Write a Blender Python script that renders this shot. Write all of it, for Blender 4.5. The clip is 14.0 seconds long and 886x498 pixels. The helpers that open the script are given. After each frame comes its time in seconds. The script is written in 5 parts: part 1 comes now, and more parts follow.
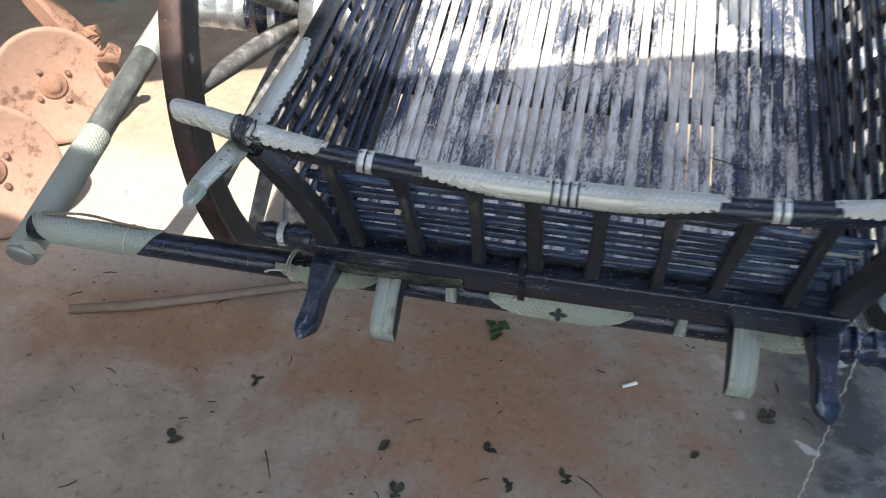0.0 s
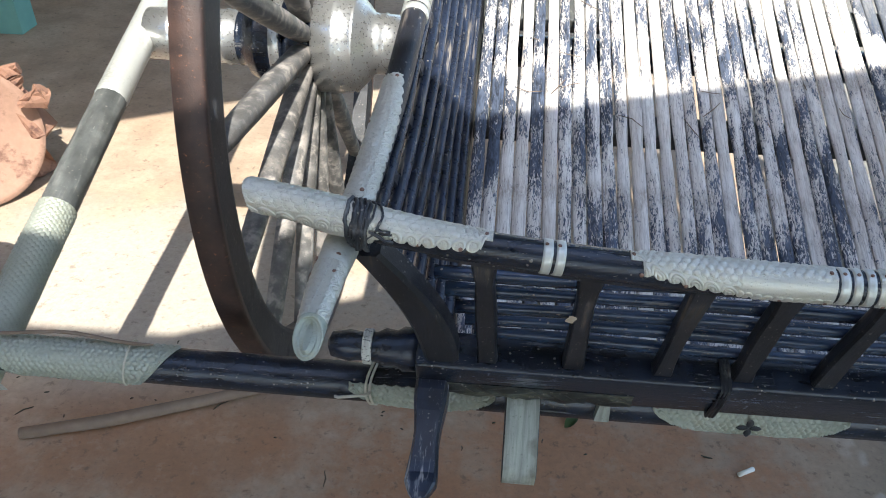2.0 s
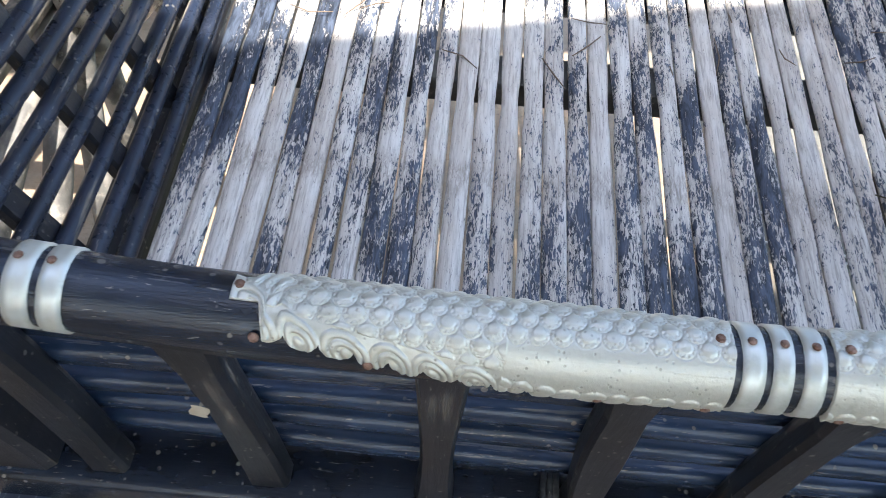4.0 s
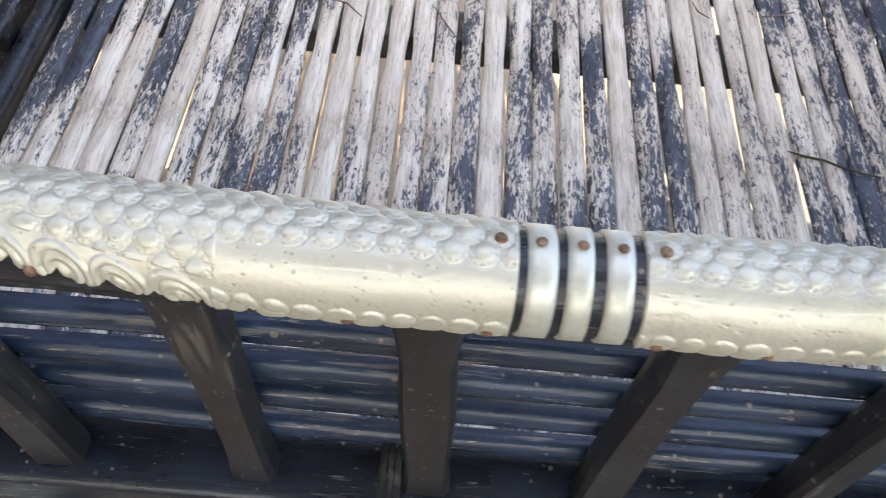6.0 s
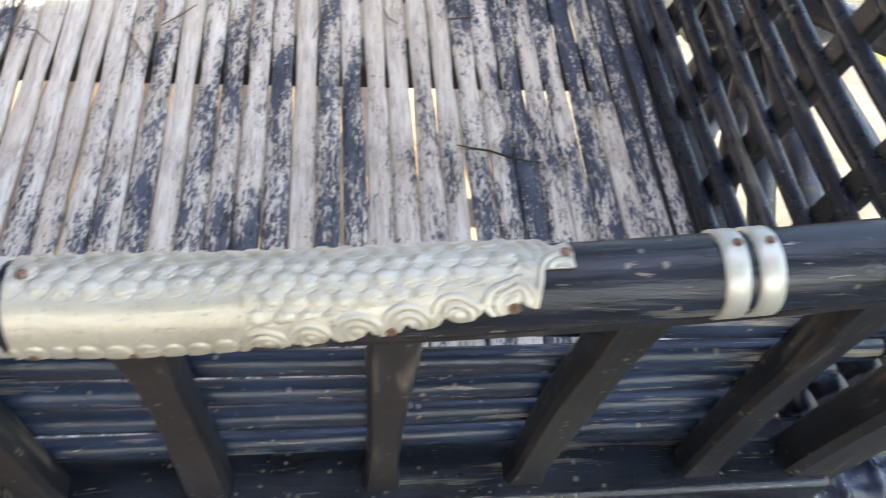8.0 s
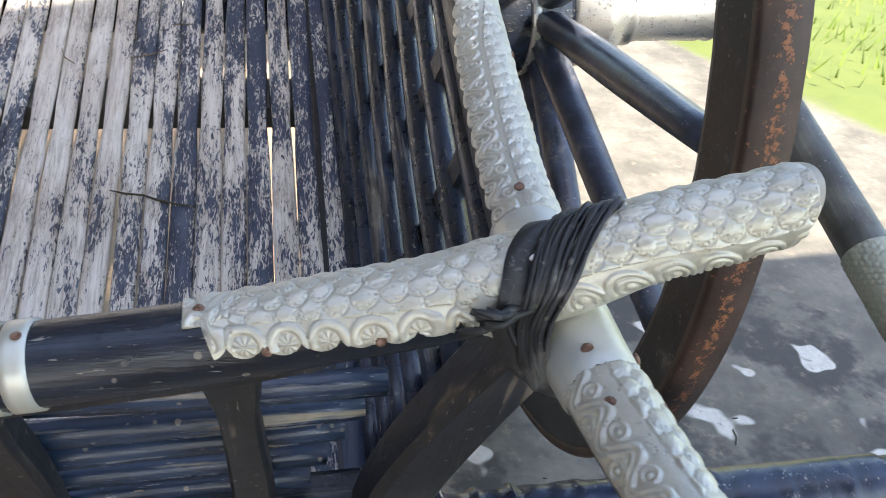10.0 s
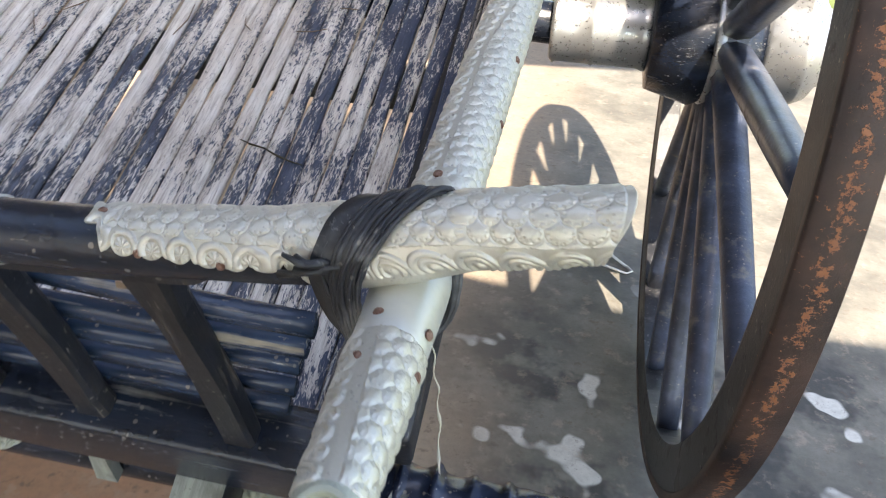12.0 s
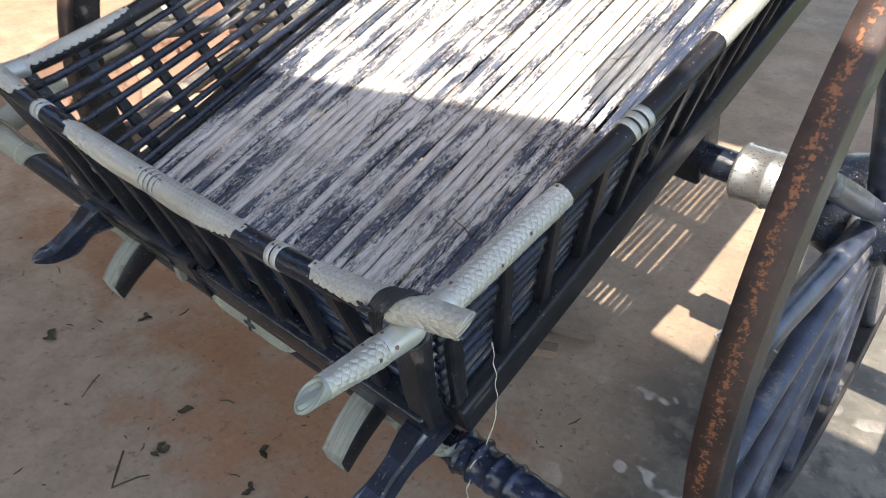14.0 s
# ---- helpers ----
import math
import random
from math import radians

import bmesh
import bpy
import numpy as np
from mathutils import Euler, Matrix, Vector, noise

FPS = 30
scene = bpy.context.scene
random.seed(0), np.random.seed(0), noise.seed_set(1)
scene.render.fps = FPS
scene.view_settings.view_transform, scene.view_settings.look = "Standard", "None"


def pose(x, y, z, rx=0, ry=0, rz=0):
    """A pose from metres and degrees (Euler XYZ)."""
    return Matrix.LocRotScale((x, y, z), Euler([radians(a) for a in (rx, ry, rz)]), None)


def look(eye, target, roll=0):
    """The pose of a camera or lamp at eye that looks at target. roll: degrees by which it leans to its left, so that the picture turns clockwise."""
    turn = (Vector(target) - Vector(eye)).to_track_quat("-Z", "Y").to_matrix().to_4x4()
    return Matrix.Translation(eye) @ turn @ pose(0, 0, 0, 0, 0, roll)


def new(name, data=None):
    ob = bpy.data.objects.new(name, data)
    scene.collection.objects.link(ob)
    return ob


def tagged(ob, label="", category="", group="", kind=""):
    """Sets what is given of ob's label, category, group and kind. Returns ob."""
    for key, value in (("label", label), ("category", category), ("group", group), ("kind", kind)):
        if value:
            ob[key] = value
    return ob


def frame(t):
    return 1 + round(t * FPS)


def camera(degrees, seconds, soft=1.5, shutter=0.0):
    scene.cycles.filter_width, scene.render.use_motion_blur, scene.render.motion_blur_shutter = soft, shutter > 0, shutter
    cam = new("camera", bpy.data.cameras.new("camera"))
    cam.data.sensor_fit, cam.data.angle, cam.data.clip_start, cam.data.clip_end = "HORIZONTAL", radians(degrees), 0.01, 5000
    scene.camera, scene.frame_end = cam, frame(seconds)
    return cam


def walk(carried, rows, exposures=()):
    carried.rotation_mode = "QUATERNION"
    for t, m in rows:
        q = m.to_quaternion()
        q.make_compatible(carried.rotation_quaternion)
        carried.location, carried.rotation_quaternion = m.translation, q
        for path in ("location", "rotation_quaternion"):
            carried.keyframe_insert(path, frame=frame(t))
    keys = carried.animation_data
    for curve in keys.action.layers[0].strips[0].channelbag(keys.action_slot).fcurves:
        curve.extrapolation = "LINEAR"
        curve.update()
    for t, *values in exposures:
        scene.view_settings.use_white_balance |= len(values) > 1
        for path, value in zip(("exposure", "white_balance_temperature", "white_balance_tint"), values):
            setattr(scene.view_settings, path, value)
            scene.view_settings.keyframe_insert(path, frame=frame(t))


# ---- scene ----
cam = camera(58.5, 14.0, 0.75, 0.35)
CART = pose(0, 0, 0.894, 20)  # the cart stands tipped forward on its wheels
PATH = [
    (0, (0.0416, -0.7243, 0.9582), (-0.3031, 0.3037, -0.7223), -7.88),
    (0.5, (-0.1657, -0.6424, 0.8561), (-0.4226, 0.3748, -0.8466), -6.56),
    (1, (-0.2873, -0.5938, 0.8416), (-0.4828, 0.4524, -0.8517), -6.74),
    (1.5, (-0.3295, -0.5415, 0.7747), (-0.4936, 0.5623, -0.8850), -4.23),
    (2, (-0.3619, -0.4562, 0.6917), (-0.4899, 0.6449, -0.9729), -1.74),
    (2.5, (-0.2737, -0.4172, 0.5901), (-0.3722, 0.6851, -1.0759), 0.12),
    (3, (-0.1837, -0.3299, 0.4685), (-0.2467, 0.7800, -1.1940), 1.88),
    (3.2, (-0.1628, -0.2793, 0.4261), (-0.2226, 0.8239, -1.2410), 2.06),
    (5.3, (-0.1043, -0.1416, 0.2108), (-0.1132, 0.9769, -1.4472), 4.92),
    (5.5, (-0.0843, -0.1396, 0.2069), (-0.0952, 0.9895, -1.4439), 4.71),
    (6, (-0.0433, -0.1525, 0.2171), (-0.0209, 0.9832, -1.4290), 5.90),
    (6.5, (0.0013, -0.1585, 0.2300), (0.0591, 0.9801, -1.4132), 6.81),
    (7, (0.0572, -0.1609, 0.2431), (0.1705, 0.9685, -1.4036), 8.29),
    (7.5, (0.1087, -0.1721, 0.2579), (0.2966, 0.9467, -1.3892), 10.46),
    (8, (0.1485, -0.1715, 0.2694), (0.4028, 0.9518, -1.3657), 10.10),
    (8.5, (0.2407, -0.1598, 0.2843), (0.6868, 0.9601, -1.3115), 13.38),
    (9, (0.2996, -0.1454, 0.2814), (0.8374, 0.9557, -1.2992), 16.52),
    (9.2, (0.3201, -0.1493, 0.2886), (0.8914, 0.9388, -1.2892), 17.86),
    (11.3, (0.5260, -0.1733, 0.3249), (0.4437, 0.9803, -1.3068), 2.52),
    (11.5, (0.5342, -0.1653, 0.3260), (0.4225, 0.9902, -1.3027), 2.44),
    (12, (0.5884, -0.1992, 0.3433), (0.3617, 0.9275, -1.2934), 0.50),
    (12.5, (0.6581, -0.2109, 0.4811), (0.2424, 0.8665, -1.1518), -4.20),
    (13, (0.8066, -0.3091, 0.6014), (0.2871, 0.7434, -1.0180), -5.71),
    (13.4, (0.8959, -0.3250, 0.6896), (0.2424, 0.6761, -0.9138), -9.22),
    (13.5, (0.9213, -0.3239, 0.7177), (0.1672, 0.6273, -0.8718), -11.92),
    (13.7, (0.9315, -0.2960, 0.7178), (0.0206, 0.5707, -0.8376), -14.28),
    (14, (0.9904, -0.2738, 0.7618), (-0.0347, 0.5122, -0.7651), -17.22),
]
EXPOSURES = [(0.0, 1.88, 6430, 9), (1.0, 1.86, 6380, 9), (2.0, 1.74, 6300, 8), (3.2, 1.9, 6030, 8), (5.3, 2.68, 7600, 12), (7.5, 2.61, 7820, 12), (8.2, 2.66, 7620, 11), (9.2, 2.42, 7050, 10), (11.3, 2.26, 7450, 14), (12.0, 2.34, 7400, 13), (13.0, 1.89, 7150, 13), (14.0, 1.78, 7000, 13)]
walk(cam, [(t, CART @ look(eye, target, roll)) for t, eye, target, roll in PATH], EXPOSURES)

# ---- light ----
SUN = Vector((0.2, -0.64, 1.0)).normalized()  # towards the sun
world = bpy.data.worlds.new("world")
scene.world = world
world.use_nodes = True
wn = world.node_tree
sky = wn.nodes.new("ShaderNodeTexSky")
sky.sky_type, sky.sun_disc = "NISHITA", False
sky.sun_elevation = math.asin(SUN.z)
sky.sun_rotation = math.atan2(SUN.x, SUN.y)
wn.links.new(sky.outputs["Color"], wn.nodes["Background"].inputs["Color"])
wn.nodes["Background"].inputs["Strength"].default_value = 0.15
sun = new("sun", bpy.data.lights.new("sun", "SUN"))
sun.data.energy, sun.data.angle, sun.data.color = 3.15, radians(0.55), (1.0, 0.95, 0.87)
sun.matrix_world = look(SUN * 20, (0, 0, 0))


# ---- materials ----
class Nodes:
    """A node material under construction."""

    def __init__(self, name, rough=0.6, metal=0.0, coords="Object"):
        self.m = bpy.data.materials.new(name)
        self.m.use_nodes = True
        self.t = self.m.node_tree
        self.b = self.t.nodes["Principled BSDF"]
        self.b.inputs["Roughness"].default_value = rough
        self.b.inputs["Metallic"].default_value = metal
        tc = self.t.nodes.new("ShaderNodeTexCoord")
        self.co = tc.outputs[coords]

    def put(self, value, socket):
        if hasattr(value, "is_output"):
            self.t.links.new(value, socket)
        else:
            socket.default_value = value

    def scaled(self, s, offset=None, base=None):
        n = self.t.nodes.new("ShaderNodeMapping")
        n.inputs["Scale"].default_value = s if hasattr(s, "__len__") else (s, s, s)
        self.t.links.new(base or self.co, n.inputs["Vector"])
        if offset is not None:
            self.put(offset, n.inputs["Location"])
        return n.outputs["Vector"]

    def noise(self, scale, detail=4, rough=0.55, vector=None, distortion=0.0):
        n = self.t.nodes.new("ShaderNodeTexNoise")
        n.inputs["Detail"].default_value, n.inputs["Roughness"].default_value = detail, rough
        n.inputs["Distortion"].default_value = distortion
        n.inputs["Scale"].default_value = 1.0
        self.t.links.new(vector if vector is not None else self.scaled(scale), n.inputs["Vector"])
        return n.outputs["Fac"]

    def voronoi(self, scale, feature="F1", out="Distance"):
        n = self.t.nodes.new("ShaderNodeTexVoronoi")
        n.feature = feature
        n.inputs["Scale"].default_value = 1.0
        self.t.links.new(self.scaled(scale), n.inputs["Vector"])
        return n.outputs[out]

    def ramp(self, value, low, high, a=0.0, b=1.0):
        n = self.t.nodes.new("ShaderNodeMapRange")
        n.interpolation_type = "SMOOTHSTEP"
        for key, v in (("From Min", low), ("From Max", high), ("To Min", a), ("To Max", b)):
            n.inputs[key].default_value = v
        self.t.links.new(value, n.inputs["Value"])
        return n.outputs["Result"]

    def mix(self, f, a, b, kind="MIX"):
        n = self.t.nodes.new("ShaderNodeMix")
        n.data_type, n.blend_type = "RGBA", kind
        self.put(f, n.inputs["Factor"])
        for value, socket in ((a, n.inputs[6]), (b, n.inputs[7])):
            self.put((*value, 1) if isinstance(value, tuple) else value, socket)
        return n.outputs[2]

    def math(self, op, a, b=0.0):
        n = self.t.nodes.new("ShaderNodeMath")
        n.operation = op
        self.put(a, n.inputs[0])
        self.put(b, n.inputs[1])
        return n.outputs[0]

    def axis(self, which):
        n = self.t.nodes.new("ShaderNodeSeparateXYZ")
        self.t.links.new(self.co, n.inputs[0])
        return n.outputs[which]

    def blob(self, x, y, rx, ry):
        """A soft patch of the ground round (x, y): 1 at its middle, 0 past its edge."""
        v = self.scaled((1 / rx, 1 / ry, 0), (-x / rx, -y / ry, 0))
        n = self.t.nodes.new("ShaderNodeVectorMath")
        n.operation = "LENGTH"
        self.t.links.new(v, n.inputs[0])
        return n.outputs["Value"]

    def random(self):
        return self.t.nodes.new("ShaderNodeObjectInfo").outputs["Random"]

    def color(self, value):
        self.put((*value, 1) if isinstance(value, tuple) else value, self.b.inputs["Base Color"])
        return self

    def rough(self, value):
        self.put(value, self.b.inputs["Roughness"])
        return self

    def metal(self, value):
        self.put(value, self.b.inputs["Metallic"])
        return self

    def bump(self, value, strength=0.3, distance=0.002):
        n = self.t.nodes.new("ShaderNodeBump")
        n.inputs["Strength"].default_value, n.inputs["Distance"].default_value = strength, distance
        self.t.links.new(value, n.inputs["Height"])
        self.t.links.new(n.outputs["Normal"], self.b.inputs["Normal"])
        return self


def painted_wood(name, axis, paint=(0.008, 0.0088, 0.0125), wood=(0.105, 0.088, 0.076), wear=0.598, rough=0.4, dusty=0.17):
    """Dark paint worn through along the grain; axis is the direction of the grain."""
    n = Nodes(name, rough)
    grain = tuple(6 if i == axis else 160 for i in range(3)) if axis < 3 else (24, 24, 24)
    fine = n.noise(grain, 5, 0.65)
    broad = n.noise(tuple(9 if i == axis else 30 for i in range(3)), 4)
    spots = n.noise(90, 3, 0.7)
    both = n.math("ADD", n.math("MULTIPLY", fine, 0.5), n.math("MULTIPLY", broad, 0.5))
    worn = n.ramp(both, wear - 0.05, wear + 0.04)
    dust = n.ramp(n.noise(25, 5, 0.7), 0.44, 0.74, 0.0, dusty)
    body = n.mix(n.ramp(broad, 0.3, 0.7), paint, tuple(c * 2.1 for c in paint))
    body = n.mix(dust, body, (0.075, 0.06, 0.05))
    bare = n.mix(fine, tuple(c * 0.5 for c in wood), tuple(c * 1.5 for c in wood))
    body = n.mix(worn, body, bare)
    blotch = n.noise(17, 4, 0.6)
    body = n.mix(n.ramp(blotch, 0.38, 0.66, 0.0, 0.55), body, tuple(c * 0.45 for c in paint))
    scuff = n.noise(tuple(26 if i == axis else 300 for i in range(3)) if axis < 3 else 130, 5, 0.75, distortion=0.6)
    body = n.mix(n.ramp(n.math("ADD", n.math("MULTIPLY", scuff, 0.7), n.math("MULTIPLY", blotch, 0.3)), 0.6, 0.64, 0.0, 0.6), body, bare)
    streak = n.ramp(n.noise(tuple(60 if i == axis else 420 for i in range(3)) if axis < 3 else 230, 3, 0.7), 0.665, 0.71, 0.0, 0.75)
    body = n.mix(streak, body, (0.24, 0.225, 0.2))
    # small chips where the paint has flown off
    chips = n.math("MULTIPLY", n.ramp(n.math("ADD", n.voronoi(120), n.math("MULTIPLY", n.math("SUBTRACT", spots, 0.5), 0.5)), 0.2, 0.13), n.ramp(n.noise(31, 3), 0.5, 0.58, 0.0, 0.7))
    n.color(n.mix(chips, body, (0.22, 0.2, 0.175)))
    n.rough(n.ramp(n.math("ADD", worn, n.math("MULTIPLY", spots, 0.3)), 0.0, 1.0, rough, 0.8))
    return n.bump(n.math("ADD", n.math("ADD", fine, broad), scuff), 0.4, 0.0011).m


M = {}
for i, key in enumerate("xyz"):
    M["wood_" + key] = painted_wood("dark painted wood, grain " + key, i, *((0.007, 0.0105, 0.019), (0.2, 0.19, 0.175), 0.64, 0.2, 0.06) if key == "x" else ())
M["slat"] = painted_wood("dark painted bamboo", 0, (0.014, 0.025, 0.05), (0.27, 0.24, 0.2), 0.615, 0.17, 0.08)
M["slat_y"] = painted_wood("dark painted bamboo along", 1, (0.01, 0.0145, 0.027), (0.22, 0.19, 0.155), 0.6, 0.25, 0.12)
M["hook"] = painted_wood("flaking navy paint", 1, (0.009, 0.014, 0.028), (0.3, 0.3, 0.31), 0.592, 0.28, 0.1)
M["spoke_grey"] = painted_wood("grey weathered spoke wood", 3, (0.09, 0.085, 0.08), (0.3, 0.27, 0.24), 0.53, 0.55)
M["spoke"] = painted_wood("weathered spoke wood", 3, (0.03, 0.038, 0.06), (0.17, 0.16, 0.15), 0.6, 0.3)


def bamboo():
    """Grey weathered bamboo with remains of dark paint in long flakes, each slat its own."""
    n = Nodes("weathered bamboo slats", 0.62)
    r = n.random()
    shift = n.t.nodes.new("ShaderNodeCombineXYZ")
    n.t.links.new(n.math("MULTIPLY", r, 37.0), shift.inputs["Y"])
    n.t.links.new(n.math("MULTIPLY", r, 91.0), shift.inputs["X"])
    flake = n.noise(1, 6, 0.7, n.scaled((420, 105, 120), shift.outputs[0]), 1.0)
    flakes = n.noise(1, 5, 0.65, n.scaled((170, 30, 40), shift.outputs[0]), 1.2)
    broad = n.noise(1, 4, 0.6, n.scaled((34, 7, 8), shift.outputs[0]), 0.4)
    patch = n.noise((3.2, 3.2, 3.2), 3, 0.5)
    fine = n.noise(1, 4, 0.6, n.scaled((420, 30, 60), shift.outputs[0]))
    level = n.math("ADD", n.math("ADD", n.math("MULTIPLY", flake, 0.37), n.math("MULTIPLY", flakes, 0.16)), n.math("MULTIPLY", broad, 0.32))
    level = n.math("ADD", level, n.math("MULTIPLY", patch, 0.15))
    level = n.math("ADD", level, n.math("MULTIPLY", n.math("SUBTRACT", r, 0.5), 0.085))
    level = n.math("ADD", level, n.ramp(n.axis("X"), 0.26, 0.44, 0.0, 0.03))
    level = n.math("ADD", level, n.ramp(n.axis("X"), -0.28, -0.4, 0.0, 0.035))
    painted = n.ramp(level, 0.514, 0.545)
    wood = n.mix(n.ramp(fine, 0.22, 0.6), (0.34, 0.31, 0.28), (0.7, 0.67, 0.63))
    scratch = n.noise(1, 5, 0.75, n.scaled((700, 110, 120), shift.outputs[0]), 0.8)
    wood = n.mix(n.ramp(scratch, 0.6, 0.66, 0.0, 0.8), wood, (0.07, 0.07, 0.075))
    wood = n.mix(n.ramp(broad, 0.35, 0.65, 0.0, 0.5), wood, (0.43, 0.36, 0.3))
    y = n.math("ADD", n.axis("Y"), n.math("MULTIPLY", n.math("SUBTRACT", broad, 0.5), 0.08))
    band = n.math("ADD", n.ramp(n.math("ABSOLUTE", n.math("SUBTRACT", y, 0.31)), 0.028, 0.008), n.ramp(n.math("ABSOLUTE", n.math("SUBTRACT", y, 0.58)), 0.03, 0.008))
    wood = n.mix(n.math("MULTIPLY", n.math("MULTIPLY", band, n.ramp(flake, 0.35, 0.6)), 0.5), wood, (0.2, 0.16, 0.13))
    paint = n.mix(n.ramp(flakes, 0.35, 0.65), (0.012, 0.016, 0.026), (0.08, 0.1, 0.145))
    paint = n.mix(n.ramp(n.axis("X"), 0.2, 0.42, 0.0, 0.75), paint, n.mix(fine, (0.012, 0.02, 0.045), (0.06, 0.085, 0.15)))
    tone = n.mix(painted, wood, paint)
    # a slate-painted patch and a freshly split pale one beside it
    slate = n.ramp(n.math("ADD", n.blob(0.315, 0.83, 0.045, 0.12), n.math("MULTIPLY", n.math("SUBTRACT", flakes, 0.5), 1.2)), 1.05, 0.9, 0.0, 0.85)
    tone = n.mix(slate, tone, n.mix(fine, (0.07, 0.08, 0.095), (0.17, 0.18, 0.2)))
    split = n.ramp(n.math("ADD", n.blob(0.278, 0.668, 0.03, 0.045), n.math("MULTIPLY", n.math("SUBTRACT", flakes, 0.5), 1.6)), 1.0, 0.85)
    n.color(n.mix(split, tone, n.mix(fine, (0.6, 0.57, 0.52), (0.84, 0.81, 0.76))))
    n.rough(n.ramp(painted, 0, 1, 0.75, 0.5))
    return n.bump(n.math("ADD", n.math("MULTIPLY", painted, 0.6), fine), 0.35, 0.0012).m


def aluminium(name, tone=(0.56, 0.545, 0.5), rough=0.42, metal=0.5, dirt=0.4, specks=0.0):
    n = Nodes(name, rough, metal)
    broad, fine = n.noise(14, 4), n.noise(160, 4, 0.65)
    grime = n.ramp(n.math("ADD", n.math("MULTIPLY", broad, 0.5), n.math("MULTIPLY", fine, 0.5)), 0.5, 0.72, 0.0, dirt)
    body = n.mix(grime, n.mix(broad, tone, tuple(c * 0.9 for c in tone)), (0.3, 0.29, 0.2))
    if specks:
        # pits of the punching, pressed in and coloured dark
        tooled = n.noise(420, 3, 0.6)
        pits = n.math("MULTIPLY", n.ramp(n.voronoi(330), 0.3, 0.12), n.ramp(n.noise(95, 3), 0.46, 0.58))
        body = n.mix(n.math("MULTIPLY", pits, specks), body, (0.14, 0.13, 0.11))
        fine = n.math("SUBTRACT", n.math("ADD", fine, n.math("MULTIPLY", tooled, 1.6)), n.math("MULTIPLY", pits, 2.0))
        n.color(body).rough(n.ramp(tooled, 0.3, 0.7, rough - 0.06, rough + 0.14))
        return n.bump(fine, 0.3, 0.0006).m
    n.color(body)
    n.rough(n.ramp(fine, 0.3, 0.7, rough - 0.06, rough + 0.16))
    return n.bump(fine, 0.12, 0.0006).m


def streaked():
    """Thin oxidised sheet, rubbed and stained in long streaks."""
    n = Nodes("pale oxidised sheet", 0.55, 0.15)
    run, blot, fine = n.noise((130, 9, 9), 5, 0.65), n.noise(22, 5, 0.6), n.noise(240, 3, 0.65)
    tone = n.mix(n.ramp(run, 0.3, 0.7), (0.2, 0.21, 0.185), (0.36, 0.375, 0.33))
    tone = n.mix(n.ramp(blot, 0.5, 0.7, 0, 0.7), tone, (0.13, 0.125, 0.1))
    tone = n.mix(n.ramp(fine, 0.6, 0.72, 0, 0.5), tone, (0.1, 0.1, 0.085))
    return n.color(tone).bump(n.math("ADD", run, fine), 0.35, 0.0012).m


def rusty(name, base, rust, amount, rough=0.75, scale=40, metal=0.0):
    n = Nodes(name, rough, metal)
    a, b = n.noise(scale, 6, 0.7), n.noise(scale * 5, 3, 0.6)
    f = n.ramp(n.math("ADD", n.math("MULTIPLY", a, 0.75), n.math("MULTIPLY", b, 0.25)), amount, amount + 0.12)
    n.color(n.mix(f, n.mix(b, base, tuple(c * 1.6 for c in base)), n.mix(b, rust, tuple(c * 0.55 for c in rust))))
    return n.bump(n.math("ADD", f, b), 0.4, 0.0015).m


